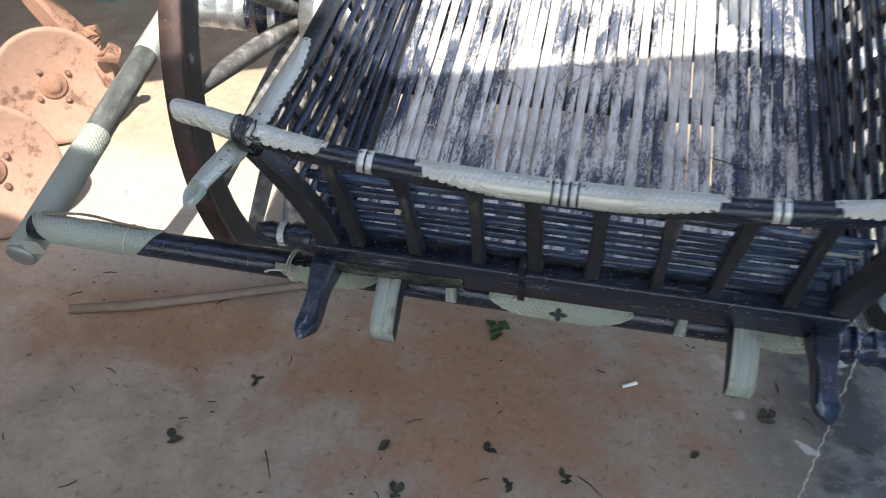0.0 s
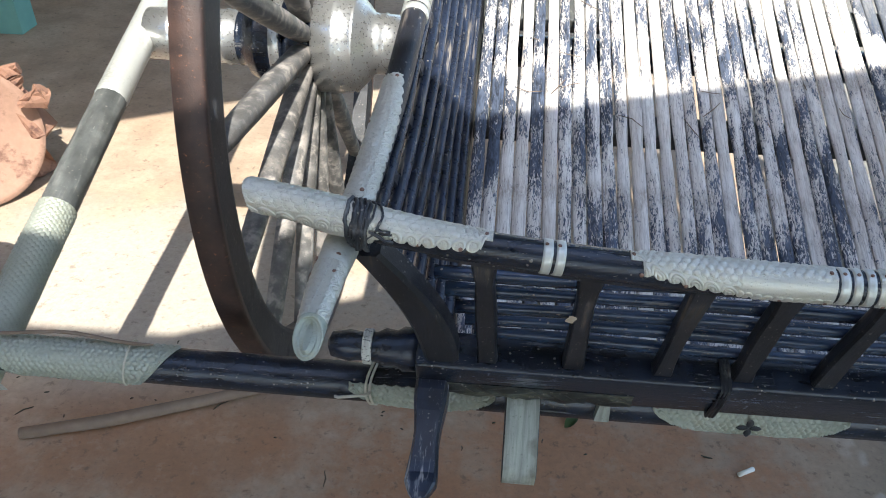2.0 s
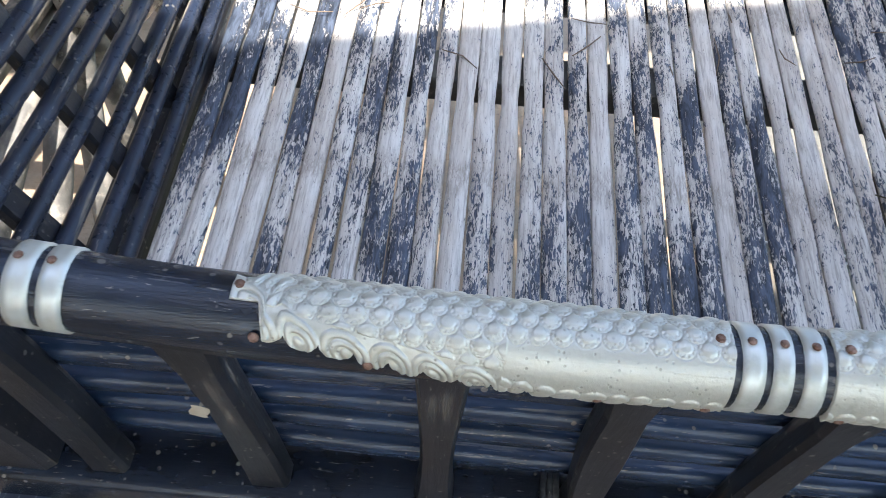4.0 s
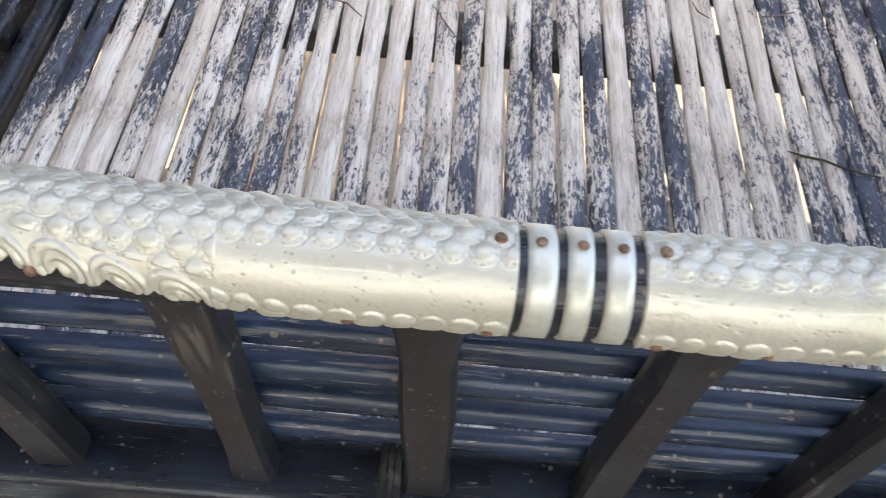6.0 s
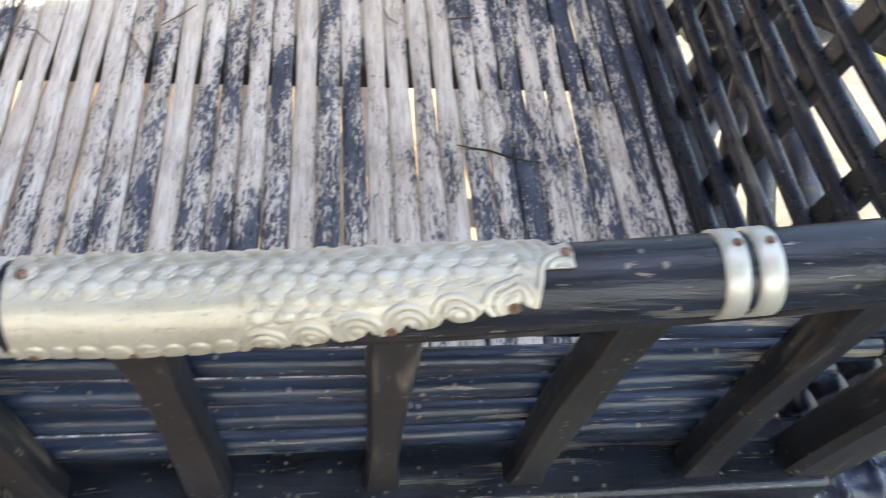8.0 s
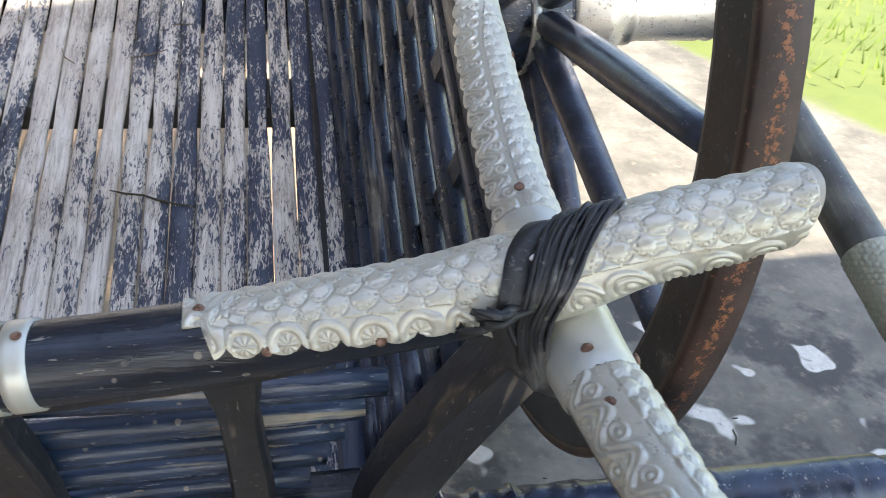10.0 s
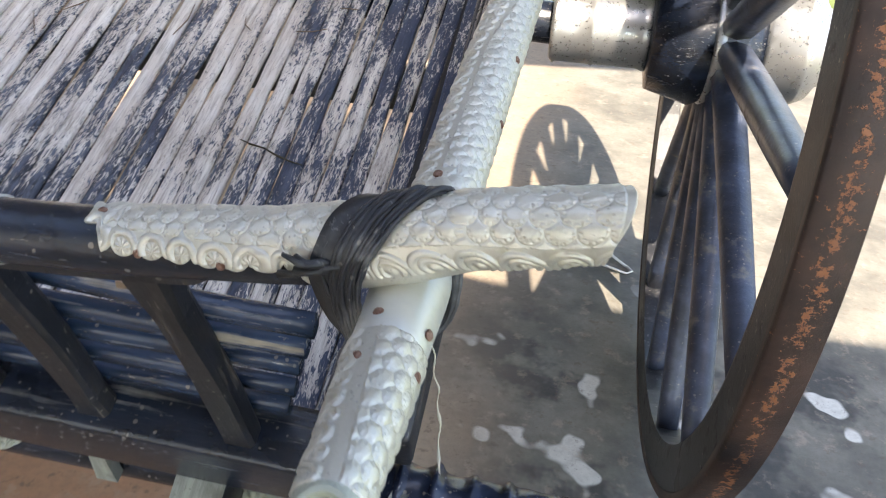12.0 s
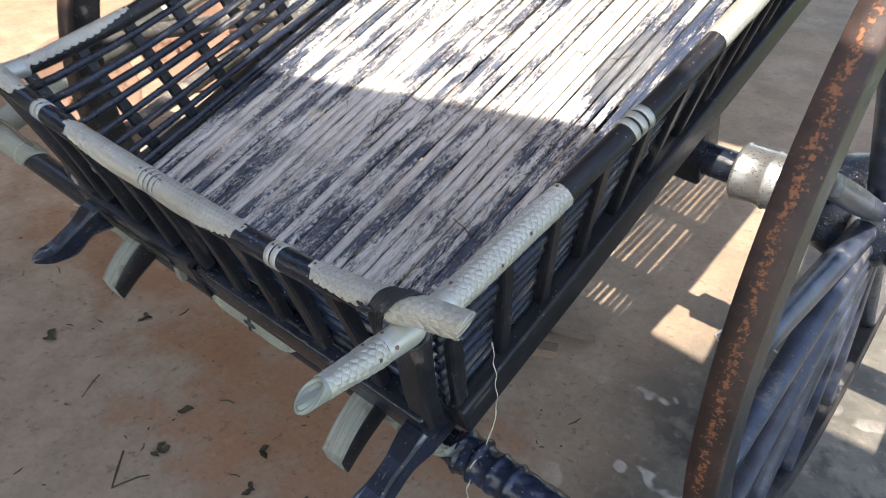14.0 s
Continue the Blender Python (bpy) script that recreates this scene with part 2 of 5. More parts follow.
def concrete():
    n = Nodes("stained concrete and earth", 0.85, coords="Object")
    broad, mid, fine = n.noise(1.1, 5, 0.6), n.noise(5, 6, 0.65), n.noise(60, 4, 0.7)
    tone = n.mix(n.ramp(broad, 0.3, 0.7), (0.43, 0.3, 0.2), (0.47, 0.365, 0.27))
    tone = n.mix(n.ramp(mid, 0.35, 0.7, 0, 0.6), tone, (0.23, 0.165, 0.115))
    red = n.math("ADD", n.math("SUBTRACT", 1.0, n.blob(-0.15, 0.38, 0.75, 0.5)), n.math("MULTIPLY", n.math("SUBTRACT", mid, 0.5), 2.4))
    tone = n.mix(n.ramp(red, 0.1, 0.8, 0, 0.75), tone, (0.46, 0.215, 0.105))
    redder = n.math("ADD", n.math("SUBTRACT", 1.0, n.blob(-1.0, 0.42, 0.8, 0.28)), n.math("MULTIPLY", n.math("SUBTRACT", mid, 0.5), 2.0))
    tone = n.mix(n.ramp(redder, 0.1, 0.8, 0, 0.7), tone, (0.38, 0.18, 0.085))
    # ground paler along the left sunlit strip, its brightness put into the colour
    pale = n.math("ADD", n.math("SUBTRACT", 1.0, n.blob(-1.3, 0.95, 1.0, 0.55)), n.math("MULTIPLY", n.math("SUBTRACT", mid, 0.5), 1.2))
    tone = n.mix(n.ramp(pale, 0.1, 0.6, 0, 0.7), tone, (0.46, 0.42, 0.36))
    # grey, weather-stained yard beside the cart
    x = n.axis("X")
    yard = n.ramp(n.math("ADD", x, n.math("MULTIPLY", n.math("SUBTRACT", broad, 0.5), 0.6)), 0.32, 0.7)
    grey = n.mix(n.ramp(mid, 0.3, 0.7), (0.1, 0.096, 0.082), (0.225, 0.21, 0.175))
    # dark blotches: stains and lichen, with mottled leaf shade painted in
    blot = n.ramp(n.noise(3.1, 5, 0.65), 0.46, 0.56)
    near = n.ramp(n.axis("Y"), 1.35, 1.1)
    grey = n.mix(n.math("MULTIPLY", blot, near), grey, (0.06, 0.06, 0.056))
    # pale spots scattered over the same near strip
    pale_spots = n.math("MULTIPLY", n.ramp(n.noise(7.5, 2, 0.4), 0.64, 0.67), near)
    grey = n.mix(pale_spots, grey, (0.62, 0.6, 0.55))
    tone = n.mix(yard, tone, grey)
    tone = n.mix(n.ramp(fine, 0.3, 0.8, 0, 0.28), tone, (0.12, 0.1, 0.08))
    tone = n.mix(n.ramp(n.noise(230, 4, 0.7), 0.6, 0.7, 0, 0.55), tone, (0.08, 0.06, 0.05))
    tone = n.mix(n.ramp(n.noise(21, 6, 0.7), 0.54, 0.68, 0, 0.3), tone, (0.47, 0.36, 0.27))
    tone = n.mix(n.ramp(n.noise(34, 5, 0.7), 0.56, 0.68, 0, 0.55), tone, (0.13, 0.095, 0.07))
    # turf beyond the yard
    far = n.ramp(n.math("ADD", n.math("ADD", x, n.math("MULTIPLY", n.axis("Y"), 0.5)), n.math("MULTIPLY", mid, 0.3)), 3.6, 3.75)
    n.color(n.mix(far, tone, n.mix(mid, (0.07, 0.1, 0.018), (0.15, 0.18, 0.04))))
    return n.bump(n.math("ADD", mid, n.math("MULTIPLY", fine, 0.4)), 0.25, 0.006).m


M["bamboo"] = bamboo()
M["sheet"] = aluminium("embossed aluminium sheet", (0.56, 0.54, 0.475), specks=0.34)
M["sheet_plain"] = aluminium("plain aluminium sheet", (0.58, 0.58, 0.535), 0.4, 0.5, 0.5)
M["hub_metal"] = aluminium("dull aluminium hub sheathing", (0.44, 0.44, 0.43), 0.3, 0.8, 0.12)
M["pale"] = streaked()
M["dull"] = aluminium("dull scaled aluminium", (0.33, 0.335, 0.31), 0.36, 0.65, 0.55)
M["sheet_dull"] = aluminium("dull embossed sheet", (0.35, 0.37, 0.31), 0.5, 0.3, 0.55, 0.4)
M["nail"] = rusty("rusty nail heads", (0.2, 0.12, 0.09), (0.16, 0.07, 0.04), 0.45, 0.6, 300, 0.3)
def tyre_iron(rust):
    """Brown iron with a worn band of orange rust along the middle of the tread."""
    n = Nodes("brown iron tyre with rust", 0.55)
    a, b = n.noise(135, 6, 0.72), n.noise(16, 4, 0.6)
    across = n.math("ABSOLUTE", n.math("ADD", n.axis("X"), n.math("MULTIPLY", n.math("SUBTRACT", b, 0.5), 0.03)))
    band = n.ramp(across, 0.013, 0.002)
    f = n.ramp(n.math("ADD", a, n.math("MULTIPLY", band, rust)), 0.61, 0.68)
    base = n.mix(n.ramp(b, 0.3, 0.7), (0.026, 0.016, 0.0135), (0.066, 0.037, 0.028))
    n.color(n.mix(f, base, n.mix(a, (0.18, 0.06, 0.025), (0.36, 0.15, 0.065))))
    return n.bump(n.math("ADD", a, f), 0.45, 0.002).m


M["tyre"], M["tyre_dull"] = tyre_iron(0.13), tyre_iron(0.0)
M["rim"] = painted_wood("dark rim wood", 3, (0.011, 0.012, 0.015), (0.12, 0.115, 0.11), 0.6, 0.42, 0.12)
M["rust"] = rusty("rust-orange disc steel", (0.235, 0.14, 0.098), (0.19, 0.1, 0.066), 0.52, 0.8, 9)
M["rust_dark"] = rusty("dark rusty casting", (0.19, 0.1, 0.065), (0.13, 0.06, 0.04), 0.5, 0.8, 12)
M["brown"] = painted_wood("grey weathered beam", 1, (0.06, 0.063, 0.06), (0.15, 0.15, 0.138), 0.56, 0.45)
M["carved"] = painted_wood("carved dusty beam edge", 0, (0.012, 0.014, 0.013), (0.12, 0.12, 0.085), 0.53, 0.5)
M["cord"] = painted_wood("black rubber cord", 3, (0.013, 0.014, 0.018), (0.13, 0.13, 0.13), 0.56, 0.5)
M["rope"] = Nodes("pale twine", 0.9).color((0.5, 0.47, 0.38)).m
braid = Nodes("braided black and white cord", 0.85)
M["braid"] = braid.color(braid.mix(braid.ramp(braid.voronoi(290), 0.34, 0.26), (0.5, 0.48, 0.43), (0.03, 0.03, 0.03))).m
M["plastic"] = painted_wood("blue-black plastic wrap", 3, (0.01, 0.016, 0.035), (0.36, 0.38, 0.42), 0.66, 0.16, 0.06)
M["white"] = Nodes("white paper", 0.8).color((0.75, 0.73, 0.68)).m
M["concrete"] = concrete()


def plain(name, low, high, scale, rough=0.8):
    n = Nodes(name, rough)
    a = n.noise(scale, 5, 0.6)
    return n.color(n.mix(a, low, high)).bump(a, 0.3, 0.002).m


M["teal"] = plain("chipped teal paint", (0.1, 0.24, 0.21), (0.17, 0.36, 0.31), 9)
M["bare"] = plain("bare pale wood", (0.3, 0.24, 0.18), (0.46, 0.39, 0.31), 120)
M["stick"] = plain("dry stick bark", (0.13, 0.09, 0.065), (0.25, 0.185, 0.135), 30)
M["litter"] = plain("dry dark leaf", (0.03, 0.028, 0.018), (0.09, 0.075, 0.045), 60)
M["leaf"] = plain("green leaf", (0.03, 0.06, 0.015), (0.07, 0.12, 0.03), 60)
M["grass"] = plain("grass blades", (0.1, 0.17, 0.02), (0.26, 0.36, 0.06), 3)
M["plaster"] = plain("plain plaster", (0.42, 0.4, 0.35), (0.5, 0.48, 0.42), 4)
M["roofing"] = plain("grey roofing sheet", (0.3, 0.3, 0.3), (0.38, 0.38, 0.37), 5)
M["wire"] = aluminium("bare wire", (0.6, 0.58, 0.54), 0.4, 0.6, 0.4)


# ---- mesh tools ----
def part(name, bm, material, parent=None, label="", smooth=True):
    """One mesh object from a bmesh, under a thing or under a part."""
    me = bpy.data.meshes.new(name)
    bm.normal_update()
    bm.to_mesh(me)
    bm.free()
    me.materials.append(M[material])
    if smooth:
        for p in me.polygons:
            p.use_smooth = True
    ob = new(name, me)
    ob.parent = parent
    return tagged(ob, label)


def thing(name, label, category, group="", m=None, kind=""):
    ob = new(name)
    ob.empty_display_size = 0.05
    if m is not None:
        ob.matrix_world = m
    return tagged(ob, label, category, group, kind)


def rings_mesh(rings, closed=False, caps=True, bm=None):
    """Joins rings of equally many points into a skin."""
    bm = bm or bmesh.new()
    rows = [[bm.verts.new(p) for p in ring] for ring in rings]
    count = len(rows[0])
    pairs = list(zip(rows, rows[1:])) + ([(rows[-1], rows[0])] if closed else [])
    for a, b in pairs:
        for i in range(count):
            j = (i + 1) % count
            bm.faces.new((a[i], a[j], b[j], b[i]))
    if caps and not closed:
        bm.faces.new(rows[0][::-1])
        bm.faces.new(rows[-1])
    bmesh.ops.recalc_face_normals(bm, faces=bm.faces)
    return bm


def tube(points, radii, sides=10, squash=1.0, caps=True, closed=False, bm=None, power=2.0):
    """A round bar along points. squash: its height over its width; power above 2 squares its section."""
    pts = [Vector(p) for p in points]
    if not hasattr(radii, "__len__"):
        radii = [radii] * len(pts)
    radii = [float(r) for r in radii]
    rings = []
    for i, p in enumerate(pts):
        a = pts[i - 1] if i or closed else p
        b = pts[(i + 1) % len(pts)] if i + 1 < len(pts) or closed else p
        d = (b - a).normalized()
        side = d.cross(Vector((0, 0, 1)))
        if side.length < 0.05:
            side = Vector((1, 0, 0)) if abs(d.x) < 0.7 else Vector((0, 1, 0))
        side.normalize()
        up = side.cross(d)
        ring = []
        for k in range(sides):
            t = 2 * math.pi * (k + 0.5) / sides
            c, s = math.cos(t), math.sin(t)
            c, s = math.copysign(abs(c) ** (2 / power), c), math.copysign(abs(s) ** (2 / power), s)
            ring.append(p + radii[i] * (c * side + squash * s * up))
        rings.append(ring)
    return rings_mesh(rings, closed, caps, bm)


def lathe(profile, sides=40, centre=(0, 0)):
    """Turned about the x axis through centre (y, z): profile of (x, radius)."""
    rings = [[(x, centre[0] + r * math.cos(2 * math.pi * k / sides), centre[1] + r * math.sin(2 * math.pi * k / sides)) for k in range(sides)] for x, r in profile]
    return rings_mesh(rings)


def block(lo, hi, bevel=0.004, segments=2, bm=None):
    bm = bm or bmesh.new()
    made = bmesh.ops.create_cube(bm, size=1.0)["verts"]
    for v in made:
        v.co = Vector([lo[i] + (v.co[i] + 0.5) * (hi[i] - lo[i]) for i in range(3)])
    if bevel:
        edges = list({e for v in made for e in v.link_edges})
        bmesh.ops.bevel(bm, geom=edges, offset=bevel, segments=segments, affect="EDGES", profile=0.6)
    return bm


def grid_object(name, points, material, parent, label=""):
    """A sheet from an array of points (rows, columns, 3)."""
    rows, cols = points.shape[:2]
    idx = np.arange(rows * cols).reshape(rows, cols)
    quads = np.stack([idx[:-1, :-1], idx[:-1, 1:], idx[1:, 1:], idx[1:, :-1]], -1).reshape(-1, 4)
    me = bpy.data.meshes.new(name)
    me.from_pydata(points.reshape(-1, 3).tolist(), [], quads.tolist())
    me.polygons.foreach_set("use_smooth", [True] * len(me.polygons))
    me.materials.append(M[material])
    me.update()
    ob = new(name, me)
    ob.parent = parent
    return tagged(ob, label)


rnd = random.Random(7)

def spread(a, b, n, endpoint=True):
    """Even steps from a to b, as plain numbers."""
    return np.linspace(a, b, n, endpoint=endpoint).tolist()


# ---- ground and buildings ----
bm = bmesh.new()
bmesh.ops.create_grid(bm, x_segments=8, y_segments=8, size=400)
tagged(part("ground", bm, "concrete"), "stained grey and reddish concrete yard floor", "ground", kind="structure")


def slab(name, corners, low, high, material, label, category):
    bm = bmesh.new()
    a = [bm.verts.new((x, y, low)) for x, y in corners]
    b = [bm.verts.new((x, y, high)) for x, y in corners]
    n = len(a)
    bm.faces.new(a[::-1])
    bm.faces.new(b)
    for i in range(n):
        bm.faces.new((a[i], a[(i + 1) % n], b[(i + 1) % n], b[i]))
    return tagged(part(name, bm, material, smooth=False), label, category, kind="structure")


# unseen roofs over the near end of the cart and past the sunlit strip
ROOF = 2.7
# added for shade: front edges follow the shadow lines traced back along the sun
slab("roof_1", [(-7, -1.03), (-0.62, -0.995), (0.0, -0.72), (0.71, -0.52), (1.36, -0.575), (3.2, -0.45), (3.2, -6.4), (-7, -6.4)], ROOF, ROOF + 0.05, "roofing", "unseen grey sheet roof over the near end, added for its shade", "roof")
slab("roof_2", [(-7, -0.2), (-1.35, -0.06), (-0.7, 0.3), (1.45, 0.85), (1.45, 7), (-7, 7)], ROOF + 0.2, ROOF + 0.25, "roofing", "unseen grey sheet roof past the sunlit strip, added for its shade", "roof")
slab("wall_north", [(-7, 5.2), (-1.0, 5.2), (-1.0, 5.35), (-7, 5.35)], 0, ROOF + 0.2, "plaster", "plain plaster house wall", "wall")
slab("wall_west", [(-5.6, -7), (-5.45, -7), (-5.45, 5.2), (-5.6, 5.2)], 0, ROOF, "plaster", "plain plaster boundary wall", "wall")


def teal_post(x, y, top):
    root = thing("porch_post", "square porch post in chipped teal paint", "post", "porch posts", Matrix.Translation((x, y, 0)))
    part("shaft", block((-0.065, -0.065, 0.0), (0.065, 0.065, top), 0.006), "teal", root, smooth=False)
    return root


teal_post(-2.63, 2.7, ROOF + 0.2)
for x, y in ((-6.4, 2.66), (-1.1, 4.9)):
    teal_post(x, y, ROOF + 0.2)
for x, y in ((3.0, -6.2), (-2.2, -6.2)):
    teal_post(x, y, ROOF)


# ---- the cart ----
cart = thing("ox_cart", "dark painted wooden ox cart with embossed aluminium trim", "ox cart", m=CART)


NOSE = {-1: 0.612, 1: 0.624}  # how far the front rail reaches past the corners
OUT_X = [0.17, 0.25, 0.394, 0.435, 0.471, 0.5, 0.525, 0.56, 0.63]
OUT_R = [0.0184, 0.0172, 0.0172, 0.0174, 0.0178, 0.0188, 0.0188, 0.0165, 0.0152]
LIFT = {1: [0.0, 0.0, 0.001, 0.004, 0.006, 0.006, 0.007, 0.014, 0.013], -1: [0.0, 0.0, 0.001, 0.004, 0.007, 0.008, 0.006, 0.008, 0.0]}


def rise(x):
    return float(np.interp(abs(x), [0, 0.12, 0.22, 0.31, 0.38, 0.48], [0.0045, 0.008, 0.0105, 0.0095, 0.006, 0.002]))


def rail_z(x):
    return rise(x) - 0.0152 + 0.2 * x * x + float(np.interp(abs(x), OUT_X, LIFT[1 if x > 0 else -1]))


def rail_r(x):
    return float(np.interp(abs(x), OUT_X, OUT_R))


def front_axis(x):
    return Vector((x, -0.002 - 0.67 * rise(x) + 0.1 * max(0, abs(x) - 0.47), rail_z(x)))


xs = spread(0.024 - NOSE[-1], NOSE[1] - 0.024, 120)
front_rail = part("front_rail", tube([front_axis(x) for x in xs], [rail_r(x) for x in xs], 20), "wood_x", cart, "dark painted round top rail, sagging in the middle")

# the squared underside, into which the posts are let
rings = []
for x in spread(-0.43, 0.45, 70):
    c, f = front_axis(x), min(1, (0.45 - abs(x)) / 0.03 + 0.2)
    rings.append([c + Vector((0, u * 0.0118, -v * f)) for u, v in ((-1, 0.006), (-1, 0.0195), (-0.86, 0.0212), (0.86, 0.0212), (1, 0.0195), (1, 0.006))])
part("rail_underside", rings_mesh(rings), "wood_z", front_rail, smooth=False)


def scales(s, w, last=1.0, pitch=0.0098, row=0.007, pearly=0.4):
    """Relief of overlapping fish scales over (s, w) in metres: each a pearl in a hanging tongue, with punch marks round its lower edge."""
    w = w - 0.0009
    best = np.full_like(s, 0.1)
    k = np.floor(w / row)
    size = 0.54 * pitch
    for dk in (2, 1, 0, -1):
        kk = k + dk
        off = np.where(kk % 2 == 0, 0.0, 0.5)
        c = (np.round(s / pitch - off) + off) * pitch
        x, y = (s - c) / size, (w - kk * row) / (0.95 * size)
        d = np.hypot(x, y)
        tongue = 0.82 - pearly + 0.22 * np.clip((y + 1) / 2, 0, 1)
        pearl = pearly * np.clip(1 - (np.hypot(x, y + 0.1) / 0.6) ** 2, 0, 1) ** 0.5
        groove = 0.6 * np.exp(-(((d - 0.92) / 0.07) ** 2)) * np.clip(2 * y + 1.4, 0, 1)
        punch = 0.42 * np.clip(1 - ((d - 0.72) / 0.12) ** 2, 0, 1) * (np.cos(10 * np.arctan2(y, x)) > 0.45) * (y > -0.1)
        best = np.where((d < 1) & (kk * row < last), tongue + pearl - groove - punch, best)
    return best


def scrolls(s, e, pitch=0.0186):
    """Relief of a running border of double arches that lean over, with a bud in each, at the distance e from the edge."""
    s = s + 0.35 * e
    c = (np.floor(s / pitch) + 0.5) * pitch
    d = np.hypot(s - c, 1.05 * (e - 0.0035))
    outer = np.clip(1 - ((d - 0.0082) / 0.0016) ** 2, 0, 1) ** 0.5
    inner = 0.85 * np.clip(1 - ((d - 0.0049) / 0.0013) ** 2, 0, 1) ** 0.5
    bud = 0.8 * np.clip(1 - (d / 0.0023) ** 2, 0, 1) ** 0.5
    return np.maximum(np.maximum(outer, inner), bud) * (e > 0.0006)


def arches(s, e, pitch=0.0163):
    """Relief of a border of broad arches, each with a punched rosette."""
    c = (np.floor(s / pitch) + 0.5) * pitch
    x, y = s - c, e - 0.0042
    d = np.hypot(x, y)
    band = 1.1 * np.clip(1 - ((d - 0.0066) / 0.0019) ** 2, 0, 1) ** 0.5 * (y > -0.0025)
    rose = (0.55 + 0.45 * np.cos(8 * np.arctan2(y, x))) * np.clip(1 - (d / 0.0041) ** 2, 0, 1) ** 0.4
    return np.maximum(band, 0.8 * rose) * (e > 0.0006)


def waves(s, e, pitch=0.0185):
    """Relief of a wavy double ribbon with a curl in each hollow."""
    sway, slope = 0.0046 * np.sin(2 * np.pi * s / pitch), 0.0046 * 2 * np.pi / pitch * np.cos(2 * np.pi * s / pitch)
    off = (e - 0.0105 - sway) / np.sqrt(1 + slope**2)
    ribbon = np.clip(1 - (off / 0.0027) ** 4, 0, 1) - 0.55 * np.exp(-((off / 0.0006) ** 2))
    c = (np.round(s / pitch - 0.25) + 0.25) * pitch
    under = np.hypot(s - c, e - 0.0065)
    c = (np.round(s / pitch + 0.25) - 0.25) * pitch
    over = np.hypot(s - c, e - 0.0145)
    bud = sum(0.8 * np.clip(1 - ((d - 0.0028) / 0.0009) ** 2, 0, 1) + 0.7 * np.clip(1 - (d / 0.0015) ** 2, 0, 1) for d in (under, over))
    return np.where(np.abs(off) < 0.0027, np.maximum(ribbon, 0.0), bud)


def shells(s, e, pitch=0.0098):
    """Relief of two rows of small domed shells, the lower before the upper."""
    best = np.zeros_like(s)
    for j in (1, 0):
        shift = 0.12 * j
        c = (np.floor(s / pitch - shift) + 0.5 + shift) * pitch
        d = np.hypot((s - c) / 0.0049, (e - 0.0008 - 0.0042 * j) / 0.0052)
        best = np.where((d < 1) & (e > 0.0008 + 0.0042 * j), 0.25 + 0.85 * np.clip(1 - d ** 2.6, 0, 1) ** 0.5, best)
    return best


def emboss(s, w, e, kind):
    """Height of the relief in metres: rows of scales above, a border at the lower edge."""
    deep, at = kind.get("deep", 0.0019), kind["scale_to"]
    s = s + 0.0012 * np.sin(s * 47) + 0.0006 * np.sin(s * 131 + 1)
    w = w + 0.0007 * np.sin(s * 71)
    if at < 0:
        return np.zeros_like(s)
    border = {"waves": waves, "arches": arches}.get(kind.get("border"), scrolls)(s, e)
    room = kind.get("room", 0.0125)
    uneven = 0.82 + 0.18 * np.sin(s * 150 + 3 * np.sin(w * 300)) * np.sin(s * 53 + w * 190)
    if "plain_to" in kind:
        inner = np.abs(s) < kind["plain_to"]
        border = np.where(inner, shells(s, e), border)
        rows = np.where(inner, w < at + 0.0085, e > room)
        return deep * uneven * np.where(rows, scales(s, w, np.where(inner, at, 1.0), pearly=0.75), border * (e < room))
    relief = np.where(e > room, scales(s, w, 1.0, kind.get("pitch", 0.0098)), border * (e < room))
    if "belt" in kind:
        # past the crossing the border runs along the middle of the front, plain below
        outside, below = np.abs(s) > kind["belt"], 0.0565 - w
        relief = np.where(outside & (below < 0.0145), scrolls(s, below) * (below > 0), relief)
    return deep * uneven * relief


